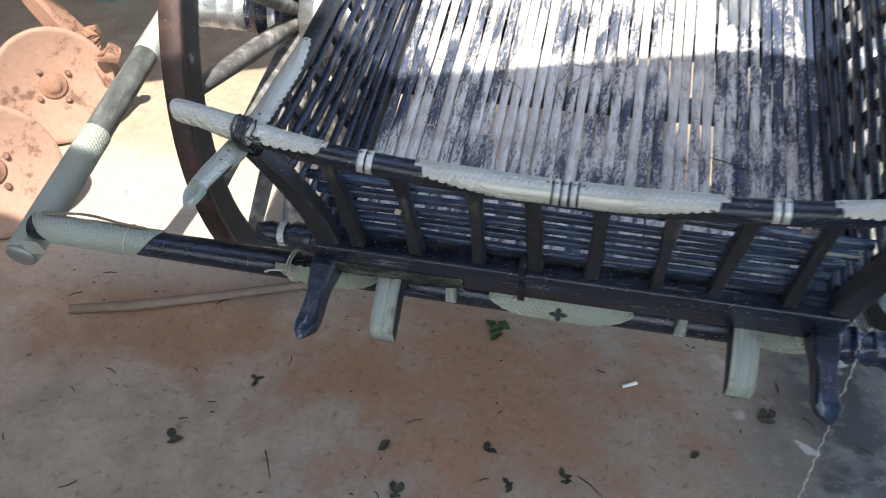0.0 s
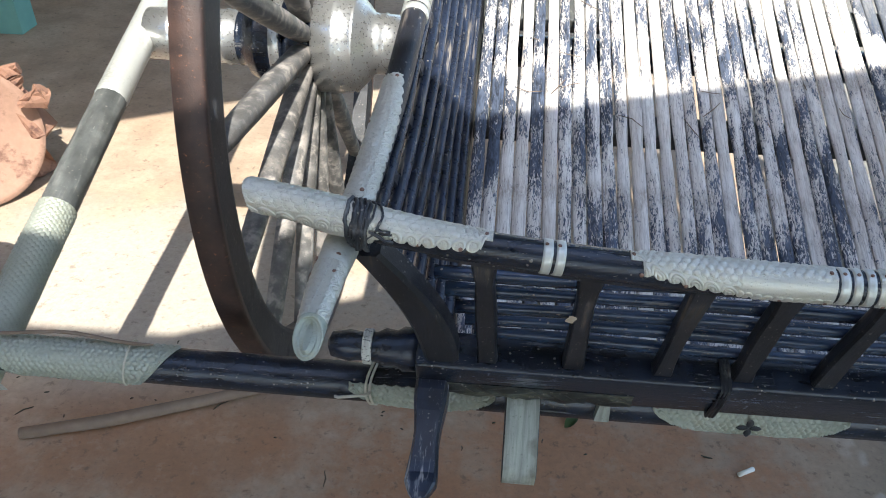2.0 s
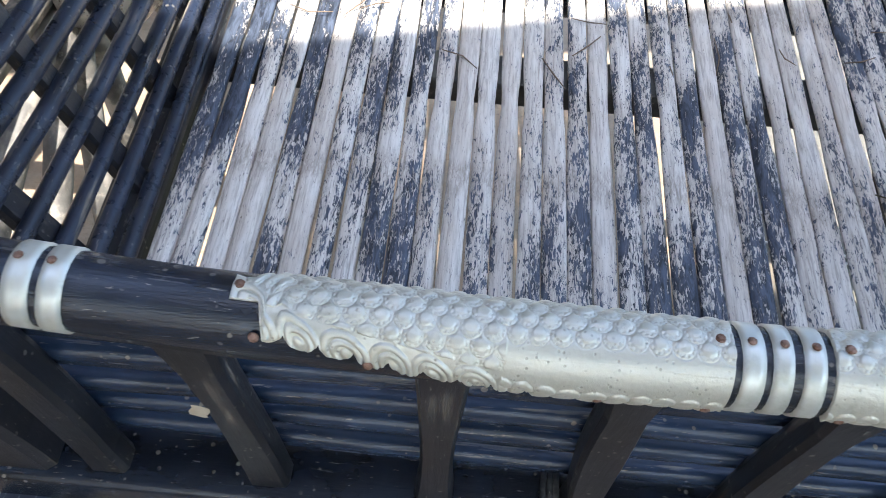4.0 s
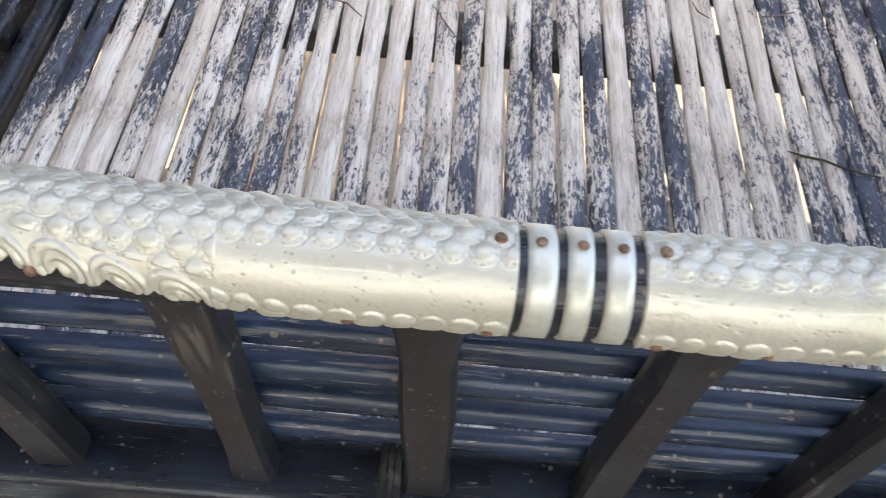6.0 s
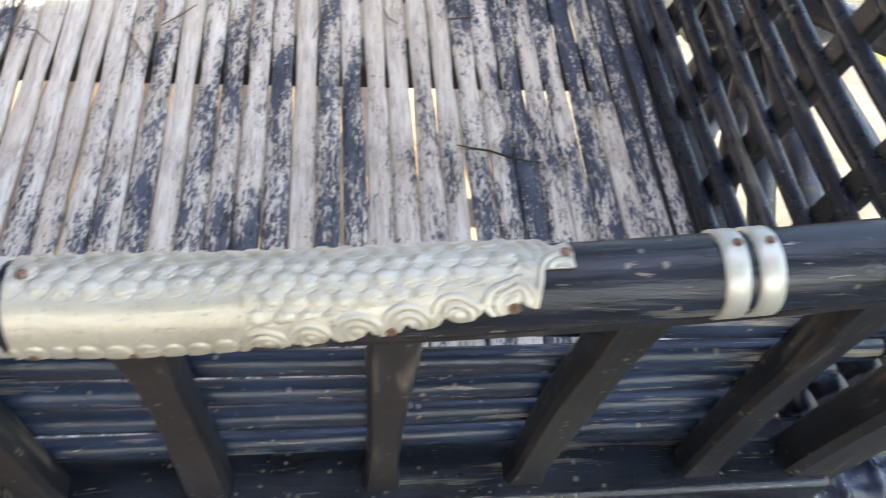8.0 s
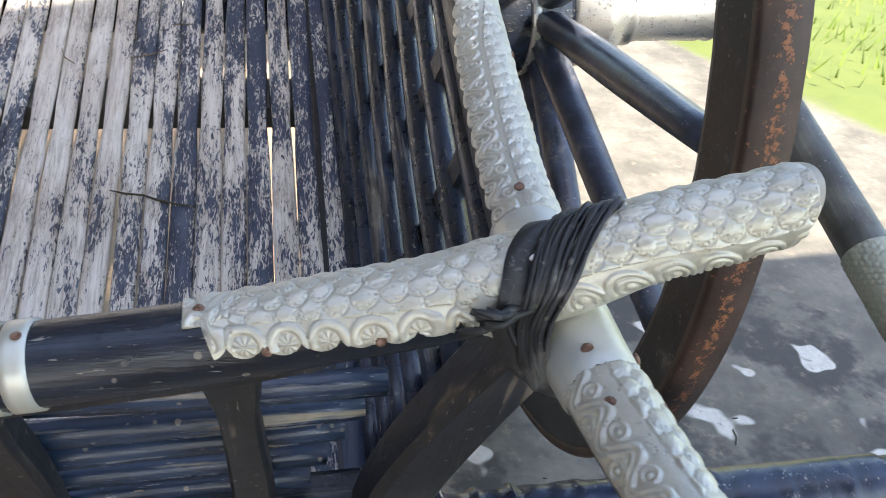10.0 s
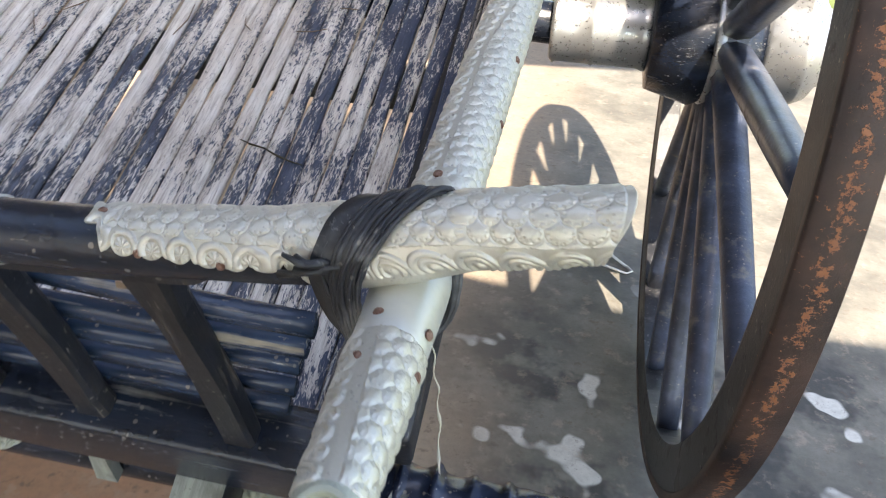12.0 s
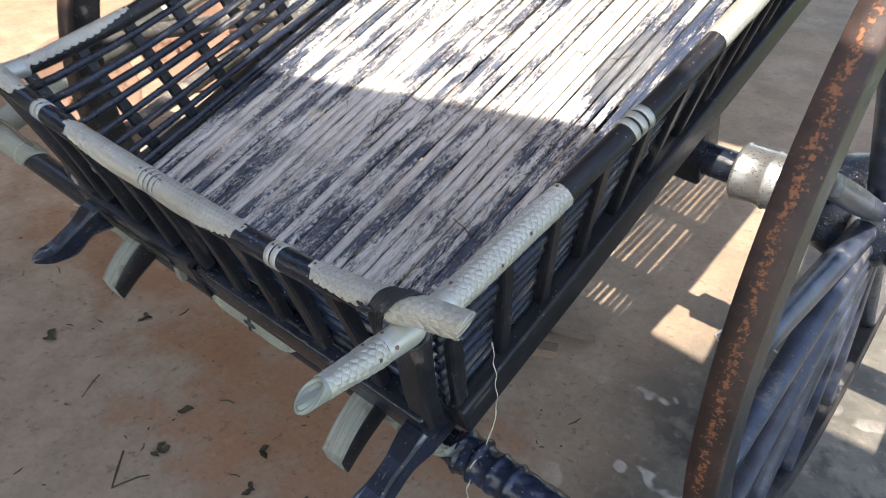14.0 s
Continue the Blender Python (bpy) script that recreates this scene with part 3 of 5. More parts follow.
def sheet_on(axis, radius, across, s0, s1, low, high, parent, kind, label="embossed silvery aluminium sheet", step=0.0013, rows=54, name="metal_sheet", material="sheet"):
    """A sheet bent round a bar. axis(s): its middle; across: the way that 90 degrees points; low and high(s): the angles that it covers."""
    n = max(12, int(abs(s1 - s0) / step))
    ss = np.linspace(s0, s1, n)
    centre = np.array([axis(s) for s in ss])
    rad = np.array([radius(s) for s in ss])
    hi = np.radians([high(s) for s in ss])
    lo = np.radians([low(s) for s in ss])
    v = np.linspace(0, 1, rows)
    ang = lo[:, None] + (hi - lo)[:, None] * v
    S = np.repeat(ss[:, None], rows, 1)
    wide = rad[:, None] * (ang - lo[:, None])
    width = max(3, int(0.029 / abs(ss[1] - ss[0])))
    even = np.convolve(np.pad(hi, width // 2, mode="edge"), np.ones(width) / width, mode="same")[width // 2:width // 2 + n]
    edge = rad[:, None] * (np.maximum(even, hi - 0.1)[:, None] + 0.06 - ang)
    h = 0.0012 + emboss(S, wide, edge, kind)
    h += 0.0003 * np.sin(S * 61 + ang * 2) * np.sin(S * 23)
    h[0], h[-1], h[:, 0], h[:, -1] = -0.0005, -0.0005, -0.0005, -0.0005
    tang = np.gradient(centre, axis=0)
    tang /= np.linalg.norm(tang, axis=1, keepdims=True)
    side = np.array(across, float) - tang * (tang @ np.array(across, float))[:, None]
    side /= np.linalg.norm(side, axis=1, keepdims=True)
    up = np.cross(side, tang)
    up *= np.sign(up[:, 2:])
    out = np.cos(ang)[..., None] * up[:, None] + np.sin(ang)[..., None] * side[:, None]
    if "slant" in kind:
        near = np.clip((np.abs(ss) - abs(s1) + 0.03) / 0.03, 0, 1) ** 2
        centre = centre[:, None] + (kind["slant"] * np.sign(s1 - s0) * near)[:, None, None] * np.cos(ang)[..., None] * tang[:, None] * np.sign(s1 - s0)
    else:
        centre = centre[:, None]
    return grid_object(name, centre + out * (rad[:, None] + h)[..., None], material, parent, label)


def scallop(s, pitch=0.0145, deep=17):
    return -deep * (1 - abs(math.sin(math.pi * s / pitch)) ** 0.6)


def nail(p, out, parent, size=0.0024):
    d = Vector(out).normalized()
    bm = bmesh.new()
    bmesh.ops.create_uvsphere(bm, u_segments=10, v_segments=6, radius=size)
    bmesh.ops.scale(bm, vec=(1, 1, 0.45), verts=bm.verts)
    bmesh.ops.transform(bm, matrix=Matrix.Translation(p) @ d.to_track_quat("Z", "Y").to_matrix().to_4x4(), verts=bm.verts)
    return part("nail", bm, "nail", parent)


def front_point(x, deg, extra=0.0018):
    a = radians(deg)
    out = Vector((0, -math.sin(a), math.cos(a)))
    return front_axis(x) + out * (rail_r(x) + extra), out


FRONT = (0, -1, 0)
MEET = {-1: -0.0164, 1: 0.0262}
ENDS = {-1: 0.2258, 1: 0.2385}
CORNER = {-1: 0.365, 1: 0.3755}
for side in (-1, 1):
    # the two long sheets that meet near the middle
    def high(s):
        u = (abs(s) - 0.02) / (ENDS[side] - 0.02)
        full = 110 if u < 0.4 else 110 - 51 * (u - 0.4) / 0.53
        return full + (scallop(s) if u > 0.38 else 0) if u < 0.93 else max(10, 56 - 46 * (u - 0.93) / 0.015)

    def low(s):
        u = (abs(s) - 0.02) / (ENDS[side] - 0.02)
        return -80 if u < 0.9 else min(-28, -80 + 52 * (u - 0.9) / 0.06)

    plate = sheet_on(front_axis, rail_r, FRONT, MEET[side], side * ENDS[side], low, high, front_rail, {"scale_to": 0.0305, "plain_to": 0.112, "room": 0.0135, "deep": 0.0013}, step=0.0004, rows=190)
    for x, deg in ((abs(MEET[side]) + 0.0056, -6), (abs(MEET[side]) + 0.007, 103), (0.07, 104), (0.167, 75), (0.213, 54), (ENDS[side] - 0.0045, -11)):
        nail(*front_point(side * x, deg), plate)
    # the sheets over the corners, out to the blunt tips

    def high_c(s):
        u = (abs(s) - CORNER[side]) / 0.26
        return (10 if u < 0.03 else min(1, (u - 0.03) / 0.012) * 42 + 10 + 24 * min(1, u / 0.3) + (scallop(s, 0.0145) if u < 0.45 else 0)) + 78 * min(1, max(0, (u - 0.42) / 0.06))

    def low_c(s):
        u = (abs(s) - CORNER[side]) / 0.26
        return -85 if u > 0.08 else -36 - 49 * max(0, (u - 0.03) / 0.05)

    plate = sheet_on(front_axis, rail_r, FRONT, side * CORNER[side], side * (NOSE[side] - 0.006), low_c, high_c, front_rail, {"scale_to": 0.038, "room": 0.0125, "slant": 0.008, "border": "arches", "pitch": 0.0104, "belt": 0.5, "deep": 0.0016}, step=0.0004, rows=190)
    for x, deg in ((CORNER[side] + 0.0045, -14), (CORNER[side] + 0.03, 52), (CORNER[side] + 0.073, 66), (0.536, 130)):
        nail(*front_point(side * x, deg), plate)
    tip, d = front_axis(side * (NOSE[side] - 0.007)), (front_axis(side * NOSE[side]) - front_axis(side * (NOSE[side] - 0.02))).normalized()
    rings = []
    for reach, slant, r in ((-0.003, 0.007, 0.0), (0.0005, 0.008, 0.0006), (0.001, 0.008, 0.0), (0.0, 0.0078, -0.0006)):
        rings.append([tip + d * (reach + slant * math.sin(q)) + (rail_r(side * NOSE[side]) + 0.0008 + r) * Vector((0, math.cos(q), math.sin(q))) for q in spread(0, 2 * math.pi, 48, endpoint=False)])
    part("end_cap", rings_mesh(rings), "sheet", front_rail, smooth=False, label= "plain aluminium end cut at a slant")

def band(x0, x1):
    pts = spread(x0, x1, 4)
    r = [rail_r(x) + 0.0012 for x in pts]
    ob = part("band", tube([front_axis(x) for x in pts], r, 28), "sheet_plain", front_rail, "narrow plain aluminium band")
    nail(*front_point((x0 + x1) / 2, -6 if abs(x0) < 0.1 else -8), ob, 0.0021)


for side in (-1, 1):
    for x in (0.291, 0.304) if side < 0 else (0.2963, 0.3093):
        band(side * x, side * (x + 0.0095))
for a, b in ((-0.0134, -0.0038), (0.0008, 0.0092), (0.0136, 0.0224)):
    band(a, b)


# ---- side rails ----
def side_axis(side):
    knots_y = [-0.19, -0.12, -0.06, 0.0, 0.08, 0.26, 0.5, 0.8, 1.2, 1.62]
    left_z = [0.083, 0.054, 0.028, -0.002, -0.024, -0.045, -0.06, -0.068, -0.06, -0.035]
    right_z = [0.104, 0.073, 0.0415, 0.017, -0.007, -0.023, -0.032, -0.04, -0.038, -0.02]
    left_x = [-0.521, -0.522, -0.523, -0.522, -0.516, -0.502, -0.492, -0.488, -0.487, -0.487]
    right_x = [0.537, 0.536, 0.534, 0.533, 0.534, 0.542, 0.56, 0.57, 0.57, 0.57]
    return lambda y: Vector((float(np.interp(y, knots_y, left_x if side < 0 else right_x)), float(y), float(np.interp(y, knots_y, left_z if side < 0 else right_z))))


def smooth_axis(f):
    return lambda s: sum((f(s + d) for d in (-0.03, -0.015, 0, 0.015, 0.03)), Vector((0, 0, 0))) / 5


def side_r(y):
    """The rail tapers towards its front end."""
    return 0.0178 - 0.0055 * min(1, max(0, (-0.01 - y) / 0.12))


AXES_OF_RAILS = {}
for side in (-1, 1):
    axis = smooth_axis(side_axis(side))
    AXES_OF_RAILS[side] = axis
    ys = spread(-0.127, 1.62, 90)
    rail = part("side_rail", tube([axis(y) for y in ys], [side_r(y) for y in ys], 18), "wood_y", cart, "dark painted round side rail")
    out = (-side, 0, 0)
    sheet_on(axis, side_r, out, -0.129, -0.05, lambda s: -185, lambda s: 95, rail, {"scale_to": 0.07, "border": "waves", "room": 0.024, "deep": 0.0018}, step=0.0007, rows=150)
    sheet_on(axis, side_r, out, -0.05, 0.062, lambda s: -150, lambda s: 150, rail, {"scale_to": -1}, "plain aluminium sheet", 0.004, 30, material="sheet_plain")
    inner = lambda s: -125 + (8 * abs(math.sin(s * 200)))
    outer = lambda s: 78 - 45 * max(0, (s - 0.2) / 0.085) + scallop(s, 0.0165, 15)
    sheet_on(axis, side_r, out, 0.055, 0.285, inner, outer, rail, {"scale_to": 0.048, "border": "waves", "room": 0.021, "deep": 0.0016}, step=0.0006, rows=130)
    for y, a in ((-0.062, 30), (-0.035, 20), (-0.037, -62), (-0.062, -70), (0.075, 12), (0.28, 5), (0.2, -60), (0.14, -75)):
        d = Vector((-side * math.sin(radians(a)), 0, math.cos(radians(a))))
        nail(axis(y) + d * (side_r(y) + 0.002), d, rail, 0.0028)
    for y in (0.425, 0.442, 0.459):
        pts = spread(y, y + 0.011, 4)
        part("band", tube([axis(v) for v in pts], 0.0198, 24), "sheet_plain", rail, "narrow plain aluminium band")
    sheet_on(axis, side_r, out, 0.665, 0.93, lambda s: -110, lambda s: 110 + scallop(s), rail, {"scale_to": 0.045}, step=0.003, rows=36)
    a, d = axis(-0.128), (axis(-0.128) - axis(-0.1)).normalized()
    right = d.cross(Vector((0, 0, 1))).normalized()
    up = right.cross(d)
    rings = []
    for reach, r in ((0, 0.0141), (0.018, 0.0138), (0.0195, 0.0127), (0.0185, 0.0114), (0.0182, 0.0092), (0.0192, 0.0086), (0.0172, 0.0078), (0.0176, 0.003)):
        turns = spread(0, 2 * math.pi, 40, endpoint=False)
        rings.append([a + d * (reach - 0.016 * math.sin(q) * min(1, reach * 60)) + r * (math.cos(q) * right + math.sin(q) * up) for q in turns])
    part("end_cap", rings_mesh(rings), "sheet_dull", rail, "plain aluminium end cut at a slant", False)

# ---- cord lashings where the rails cross ----
def wrap(x, mid, low, tilt, r, sway):
    """One turn of cord round both rails: tight over the top, hanging to the lower rail, leaning by tilt."""
    top, pts, n = front_axis(x), [], 34
    for i in range(n):
        a = 2 * math.pi * i / n
        z = math.cos(a)
        ry = 0.0188 + 1.1 * r + 0.0012 * math.sin(3 * a + sway)
        y = top.y - ry * math.sin(a) * (1 - 0.25 * max(0, -z))
        p = Vector((x - (x - mid) * 0.5 * max(0, -z) + (tilt - 0.009 * math.copysign(1, x)) * z + 0.0012 * math.sin(2 * a + sway) + 0.0006 * math.sin(7 * a + 2 * sway), y, top.z + ((0.0188 + 1.1 * r) * z if z > 0 else low * z)))
        pts.append(p)
    return tube(pts, [r * (1 + 0.16 * math.sin(9 * k + sway)) for k in range(n)], 7, closed=True)


def smooth_loop(points, n=6):
    """A closed curve through the points."""
    out = []
    for i in range(len(points)):
        p, q, r, t = (points[(i + k) % len(points)] for k in (-1, 0, 1, 2))
        for u in spread(0, 1, n, endpoint=False):
            out.append(0.5 * (2 * q + (r - p) * u + (2 * p - 5 * q + 4 * r - t) * u * u + (3 * q - p - 3 * r + t) * u ** 3))
    return out


def saddle(u, grow):
    """One turn round both rails: fanned out on top, drawn together under the side rail; u 0 to 1 over the fan."""
    top, r = front_axis(0.52), 0.0205 + grow
    rail = AXES_OF_RAILS[1]
    low, back = rail(-0.034), rail(0.018)
    over = 0.5 + 0.034 * u, 0.496 + 0.025 * u, 0.514 + 0.034 * u
    crest, brow, rear = (front_axis(x).z + 0.001 for x in over)
    return [
        Vector((over[0], 0.003, crest + r)),
        Vector((over[1], -0.72 * r, brow + 0.72 * r)),
        Vector((0.495 + 0.02 * u, -r - 0.001, top.z - 0.003)),
        Vector((0.503 + 0.015 * u, -0.031 - grow, top.z - 0.022)),
        Vector((low.x - 0.017 + 0.004 * u - grow, -0.036 - 0.3 * grow, low.z - 0.013)),
        Vector((low.x - 0.004, -0.034 + 0.003 * u, low.z - 0.0185 - grow)),
        Vector((back.x + 0.018 + grow, -0.012 + 0.01 * u, back.z - 0.004)),
        Vector((back.x + 0.014 + grow, 0.0225 + grow, top.z - 0.008)),
        Vector((over[2], 0.78 * r, rear + 0.7 * r)),
    ]


lashing = part("lashing", tube(smooth_loop(saddle(0.55, 0.001)), 0.0022, 8, closed=True), "cord", cart, "black rubber cord wound round the crossing rails")
for k in range(30):
    pts = [p + Vector([rnd.uniform(-0.0007, 0.0007) for _ in range(3)]) for p in saddle(0.34 + 0.66 * (k % 15) / 14 + rnd.uniform(-0.03, 0.03), 0.0005 + 0.0016 * (k > 14) + rnd.uniform(0, 0.0012))]
    part("cord_turn", tube(smooth_loop(pts), [rnd.uniform(0.0008, 0.0013) * (1 + 0.2 * math.sin(5 * i + k)) for i in range(54)], 6, closed=True), "cord", lashing)
rings = []
centre = smooth_loop(saddle(0.2, 0.0))
for i, p in enumerate(centre):
    along = (centre[(i + 1) % len(centre)] - centre[i - 1]).normalized()
    half = 0.0075 if i < 12 or i > 44 else 0.0075 - 0.005 * min(1, (i - 12) / 8)
    out = along.cross(Vector((1, 0, 0))).normalized() * 0.0009
    rings.append([p + Vector((c * half, 0, 0)) + out * e for c, e in ((-1, 0), (0, 0), (1, 0), (1, 1), (0, 1.8), (-1, 1))])
part("rubber_strip", rings_mesh(rings, closed=True), "cord", lashing, "flat black rubber strip")
lashing_left = part("lashing", wrap(-0.498, -0.498, 0.044, -0.006, 0.0024, 0.3), "cord", cart, "black rubber cord wound round the crossing rails")
for k in range(14):
    dx, tilt = -0.009 + 0.0014 * k + rnd.uniform(-0.001, 0.001), rnd.uniform(0.003, 0.01) if k % 5 else -0.006
    part("cord_turn", wrap(-0.498 - dx, -0.498, rnd.uniform(0.036, 0.048), -tilt, rnd.uniform(0.0011, 0.0023), 1.7 * k), "cord", lashing_left)
for side, x, owner in ((-1, -0.498, lashing_left), (1, 0.515, lashing)):
    # the knot, its cut ends and a few loose strands
    knot = Vector((x - side * 0.018, -0.0185, front_axis(x).z + 0.009))
    for k in range(9 if side > 0 else 3):
        a = knot + Vector([rnd.uniform(-0.004, 0.004) for _ in range(3)])
        d = Vector((-side * rnd.uniform(0.006, 0.019), rnd.uniform(-0.006, 0.001), rnd.uniform(-0.008, 0.012)))
        part("cord_end", tube([a - d * 0.6, a, a + d * 0.5 + Vector((0, -0.003, 0.002)), a + d], [0.0013, 0.002, 0.0015, 0.0022 if k < 3 else 0.0009], 7), "cord", owner)
    for k in range(4 if side > 0 else 0):
        a = Vector((x - side * (0.018 - 0.003 * k), -0.019, front_axis(x).z + 0.004 - 0.003 * k))
        b = Vector((x + side * 0.003, -0.032, front_axis(x).z - 0.028))
        part("cord_end", tube([a, a * 0.7 + b * 0.3 + Vector((-side * 0.002, -0.003, 0)), a * 0.35 + b * 0.65 + Vector((-side * 0.001, 0, 0.002)), b], [0.0013, 0.0012, 0.0011, 0.0008], 6), "cord", owner)

# ---- front fence ----
tops = [-0.372, -0.258, -0.136, -0.044, 0.063, 0.171, 0.280, 0.388]
feet = [-0.361, -0.25, -0.137, -0.036, 0.064, 0.173, 0.268, 0.39]
for a, b in zip(tops, feet):
    zt = rail_z(a) - 0.008
    w = 0.0112 + rnd.uniform(-0.0008, 0.0012)
    pts = [Vector((a + (b - a) * t, 0.001 - 0.67 * rise(a) * (1 - t) + 0.004 * math.sin(t * 3.1), zt + (-0.25 - zt) * t)) for t in spread(0, 1, 9)]
    radii = [w * (1.3 - 2.0 * max(0, t - 0.06) if t < 0.2 else 1.18 if t > 0.95 else 1.0 + 0.12 * math.sin(6 * t + a * 40)) for t in spread(0, 1, 9)]
    rings = []
    for p, r in zip(pts, radii):
        rings.append([p + Vector((c * r, s * 0.0105, 0)) for c, s in ((-1, -0.6), (-0.8, -1), (0.8, -1), (1, -0.6), (1, 0.6), (0.8, 1), (-0.8, 1), (-1, 0.6))])
    post = part("front_post", rings_mesh(rings), "wood_z", cart, smooth=False)
    if a == -0.258:
        chip = [[(-0.268 + q * 0.006 * math.cos(k) + 0.002 * q * math.sin(3 * k), -0.0095 - 0.0012 * (1 - q), -0.113 + q * 0.009 * math.sin(k)) for k in spread(0, 2 * math.pi, 10, endpoint=False)] for q in (1.0, 0.75, 0.2)]
        part("chip", rings_mesh(chip), "bare", post, "pale bare chip in the paint", smooth=False)
for k in range(1, 6):
    z = -0.04 - 0.0365 * k
    pts = [(x, 0.021 + 0.002 * math.sin(9 * x + k), z + 0.003 * math.sin(5 * x + 2 * k)) for x in spread(-0.44 + 0.012 * k, 0.475 - 0.01 * k, 26)]
    part("front_slat", tube(pts, [0.0071 + 0.0006 * math.sin(17 * p[0] + k) for p in pts], 10, 1.32, power=2.8), "slat", cart)
for side, xb, xt in ((-1, -0.42, -0.497), (1, 0.474, 0.528)):
    pts, radii = [], []
    for t in spread(0, 1, 12):
        bow = math.sin(t * math.pi) * (0.016 if side < 0 else 0.006)
        pts.append(Vector((xb + (xt - xb) * t ** 1.15 + side * bow * -1, 0.004, -0.275 + 0.272 * t)))
        radii.append(0.022 - 0.006 * t + 0.004 * math.sin(3.1 * t))
    rings = [[p + Vector((c * r, s * 0.016, 0)) for c, s in ((-1, -0.7), (-0.75, -1), (0.75, -1), (1, -0.7), (1, 0.7), (0.75, 1), (-0.75, 1), (-1, 0.7))] for p, r in zip(pts, radii)]
    part("corner_brace", rings_mesh(rings), "wood_z", cart, "thick curved corner brace", smooth=False)

# ---- front beam with its carved lower edge ----
beam = part("front_beam", block((-0.455, -0.02, -0.325), (0.487, 0.034, -0.245), 0.006), "wood_x", cart, "dark painted flat-topped front beam")
n = 700
X = np.linspace(-0.435, -0.165, n)
V = np.linspace(0, 1, 16)
XX, VV = np.meshgrid(X, V, indexing="ij")
relief = 0.0035 * (0.5 + 0.5 * np.sin(XX * 210 + 2.2 * np.sin(VV * 6 + XX * 60))) * np.sin(np.pi * VV) ** 0.5
pts = np.stack([XX, -0.0205 - relief, -0.325 + 0.036 * VV + 0.004 * np.sin(XX * 105) * (VV < 0.1)], -1)
grid_object("carved_edge", pts, "carved", beam, "carved scroll border rubbed pale")
part("turned_end", lathe([(-0.45, 0.03), (-0.475, 0.031), (-0.485, 0.025), (-0.5, 0.027), (-0.512, 0.021), (-0.535, 0.02), (-0.55, 0.022), (-0.575, 0.017), (-0.58, 0.006)], 20, (0.022, -0.285)), "wood_x", beam, "turned dark beam end")
for k in range(3):
    part("rope_ring", tube([(-0.520 - 0.004 * k, 0.022 + 0.0225 * math.cos(a), -0.285 + 0.0225 * math.sin(a)) for a in spread(0, 2 * math.pi, 24, endpoint=False)], 0.0026, 8, closed=True), "braid", beam, "braided black and white cord ring")

# ---- cross beam under the front, out to the outer beams ----
XB_Y, XB_Z, XB_R = 0.02, -0.397, 0.031
xs = spread(-1.13, 1.13, 60)
cross = part("cross_beam", tube([(x, XB_Y, XB_Z + 0.004 * math.sin(3 * x)) for x in xs], [XB_R * (1 - 0.1 * abs(x)) for x in xs], 18), "wood_x", cart, "long dark round cross beam")
cross_axis = lambda s: Vector((s, XB_Y, XB_Z + 0.004 * math.sin(3 * s)))
cross_r = lambda s: XB_R * (1 - 0.1 * abs(s)) + 0.0006
for a, b, lo, hi in ((-1.13, -0.825, -60, 165), (-0.56, -0.345, 30, 125), (-0.122, 0.15, 26, 125), (0.34, 0.5, 30, 125), (0.985, 1.13, 0, 150)):
    f = lambda s, a=a, b=b, lo=lo, hi=hi: lo + 14 + (hi - lo - 14) * min(1, min(abs(s - a), abs(s - b)) / 0.09) ** 0.7
    g = lambda s, a=a, b=b, lo=lo: lo + 0.7 * scallop(s, 0.0175, 8)
    plate = sheet_on(cross_axis, cross_r, FRONT, a, b, g, f, cross, {"scale_to": 0.03, "room": 0.0125, "deep": 0.0034}, step=0.0009, rows=90, material="sheet_dull")
    for x in (a + 0.006, b - 0.006):
        t = radians(lo + 6)
        d = Vector((0, -math.sin(t), math.cos(t)))
        nail(cross_axis(x) + d * (cross_r(x) + 0.002), d, plate)
    if a == -0.122:
        for q in range(4):
            # a dark four-petalled flower on the middle sheet
            t = radians(70)
            n0, up = Vector((0, -math.sin(t), math.cos(t))), Vector((0, math.cos(t), math.sin(t)))
            w = q * math.pi / 2
            ray = Vector((math.cos(w), 0, 0)) + up * math.sin(w)
            lie = n0.cross(ray)
            base = cross_axis(0.013) + n0 * (cross_r(0.013) + 0.0032)
            rings = [[base + ray * (0.001 + 0.017 * v) + (lie * math.cos(k) + n0 * 0.35 * math.sin(k)) * (0.0055 * math.sin(math.pi * min(0.98, 0.06 + v * 0.92)) ** 0.8) for k in spread(0, 2 * math.pi, 8, endpoint=False)] for v in spread(0, 1, 7)]
            part("petal", rings_mesh(rings), "cord", plate, "black painted petal")
for x in (-0.194, 0.236):
    # pale wedges driven between the two beams
    rings = [[(x + c * w, -0.004 + (z + 0.33) * 0.2 + d, z) for c, d in ((-1, -0.006), (1, -0.006), (1, 0.006), (-1, 0.006))] for z, w in ((-0.322, 0.0055), (-0.35, 0.008), (-0.384, 0.0105))]
    part("wedge", rings_mesh(rings), "pale", cross, "small pale wooden wedge", smooth=False)
for k, x in enumerate((-0.062, -0.0575, -0.053)):
    loop = [(x, -0.0235, -0.243), (x + 0.001, -0.0235, -0.285), (x, -0.0235, -0.328), (x, 0.006, -0.331), (x, 0.037, -0.328), (x, 0.0375, -0.285), (x, 0.037, -0.242), (x, 0.006, -0.2415)]
    part("cord_tie", tube(loop, 0.0024, 6, closed=True), "cord", beam, "black cord tied round the beam")
bow = [(-0.525, -0.012, -0.365), (-0.53, -0.022, -0.352), (-0.545, -0.027, -0.346), (-0.56, -0.026, -0.354), (-0.572, -0.02, -0.372), (-0.577, -0.016, -0.378)]
part("rope_end", tube(bow, 0.0022, 6), "rope", cross, "loose pale twine end")
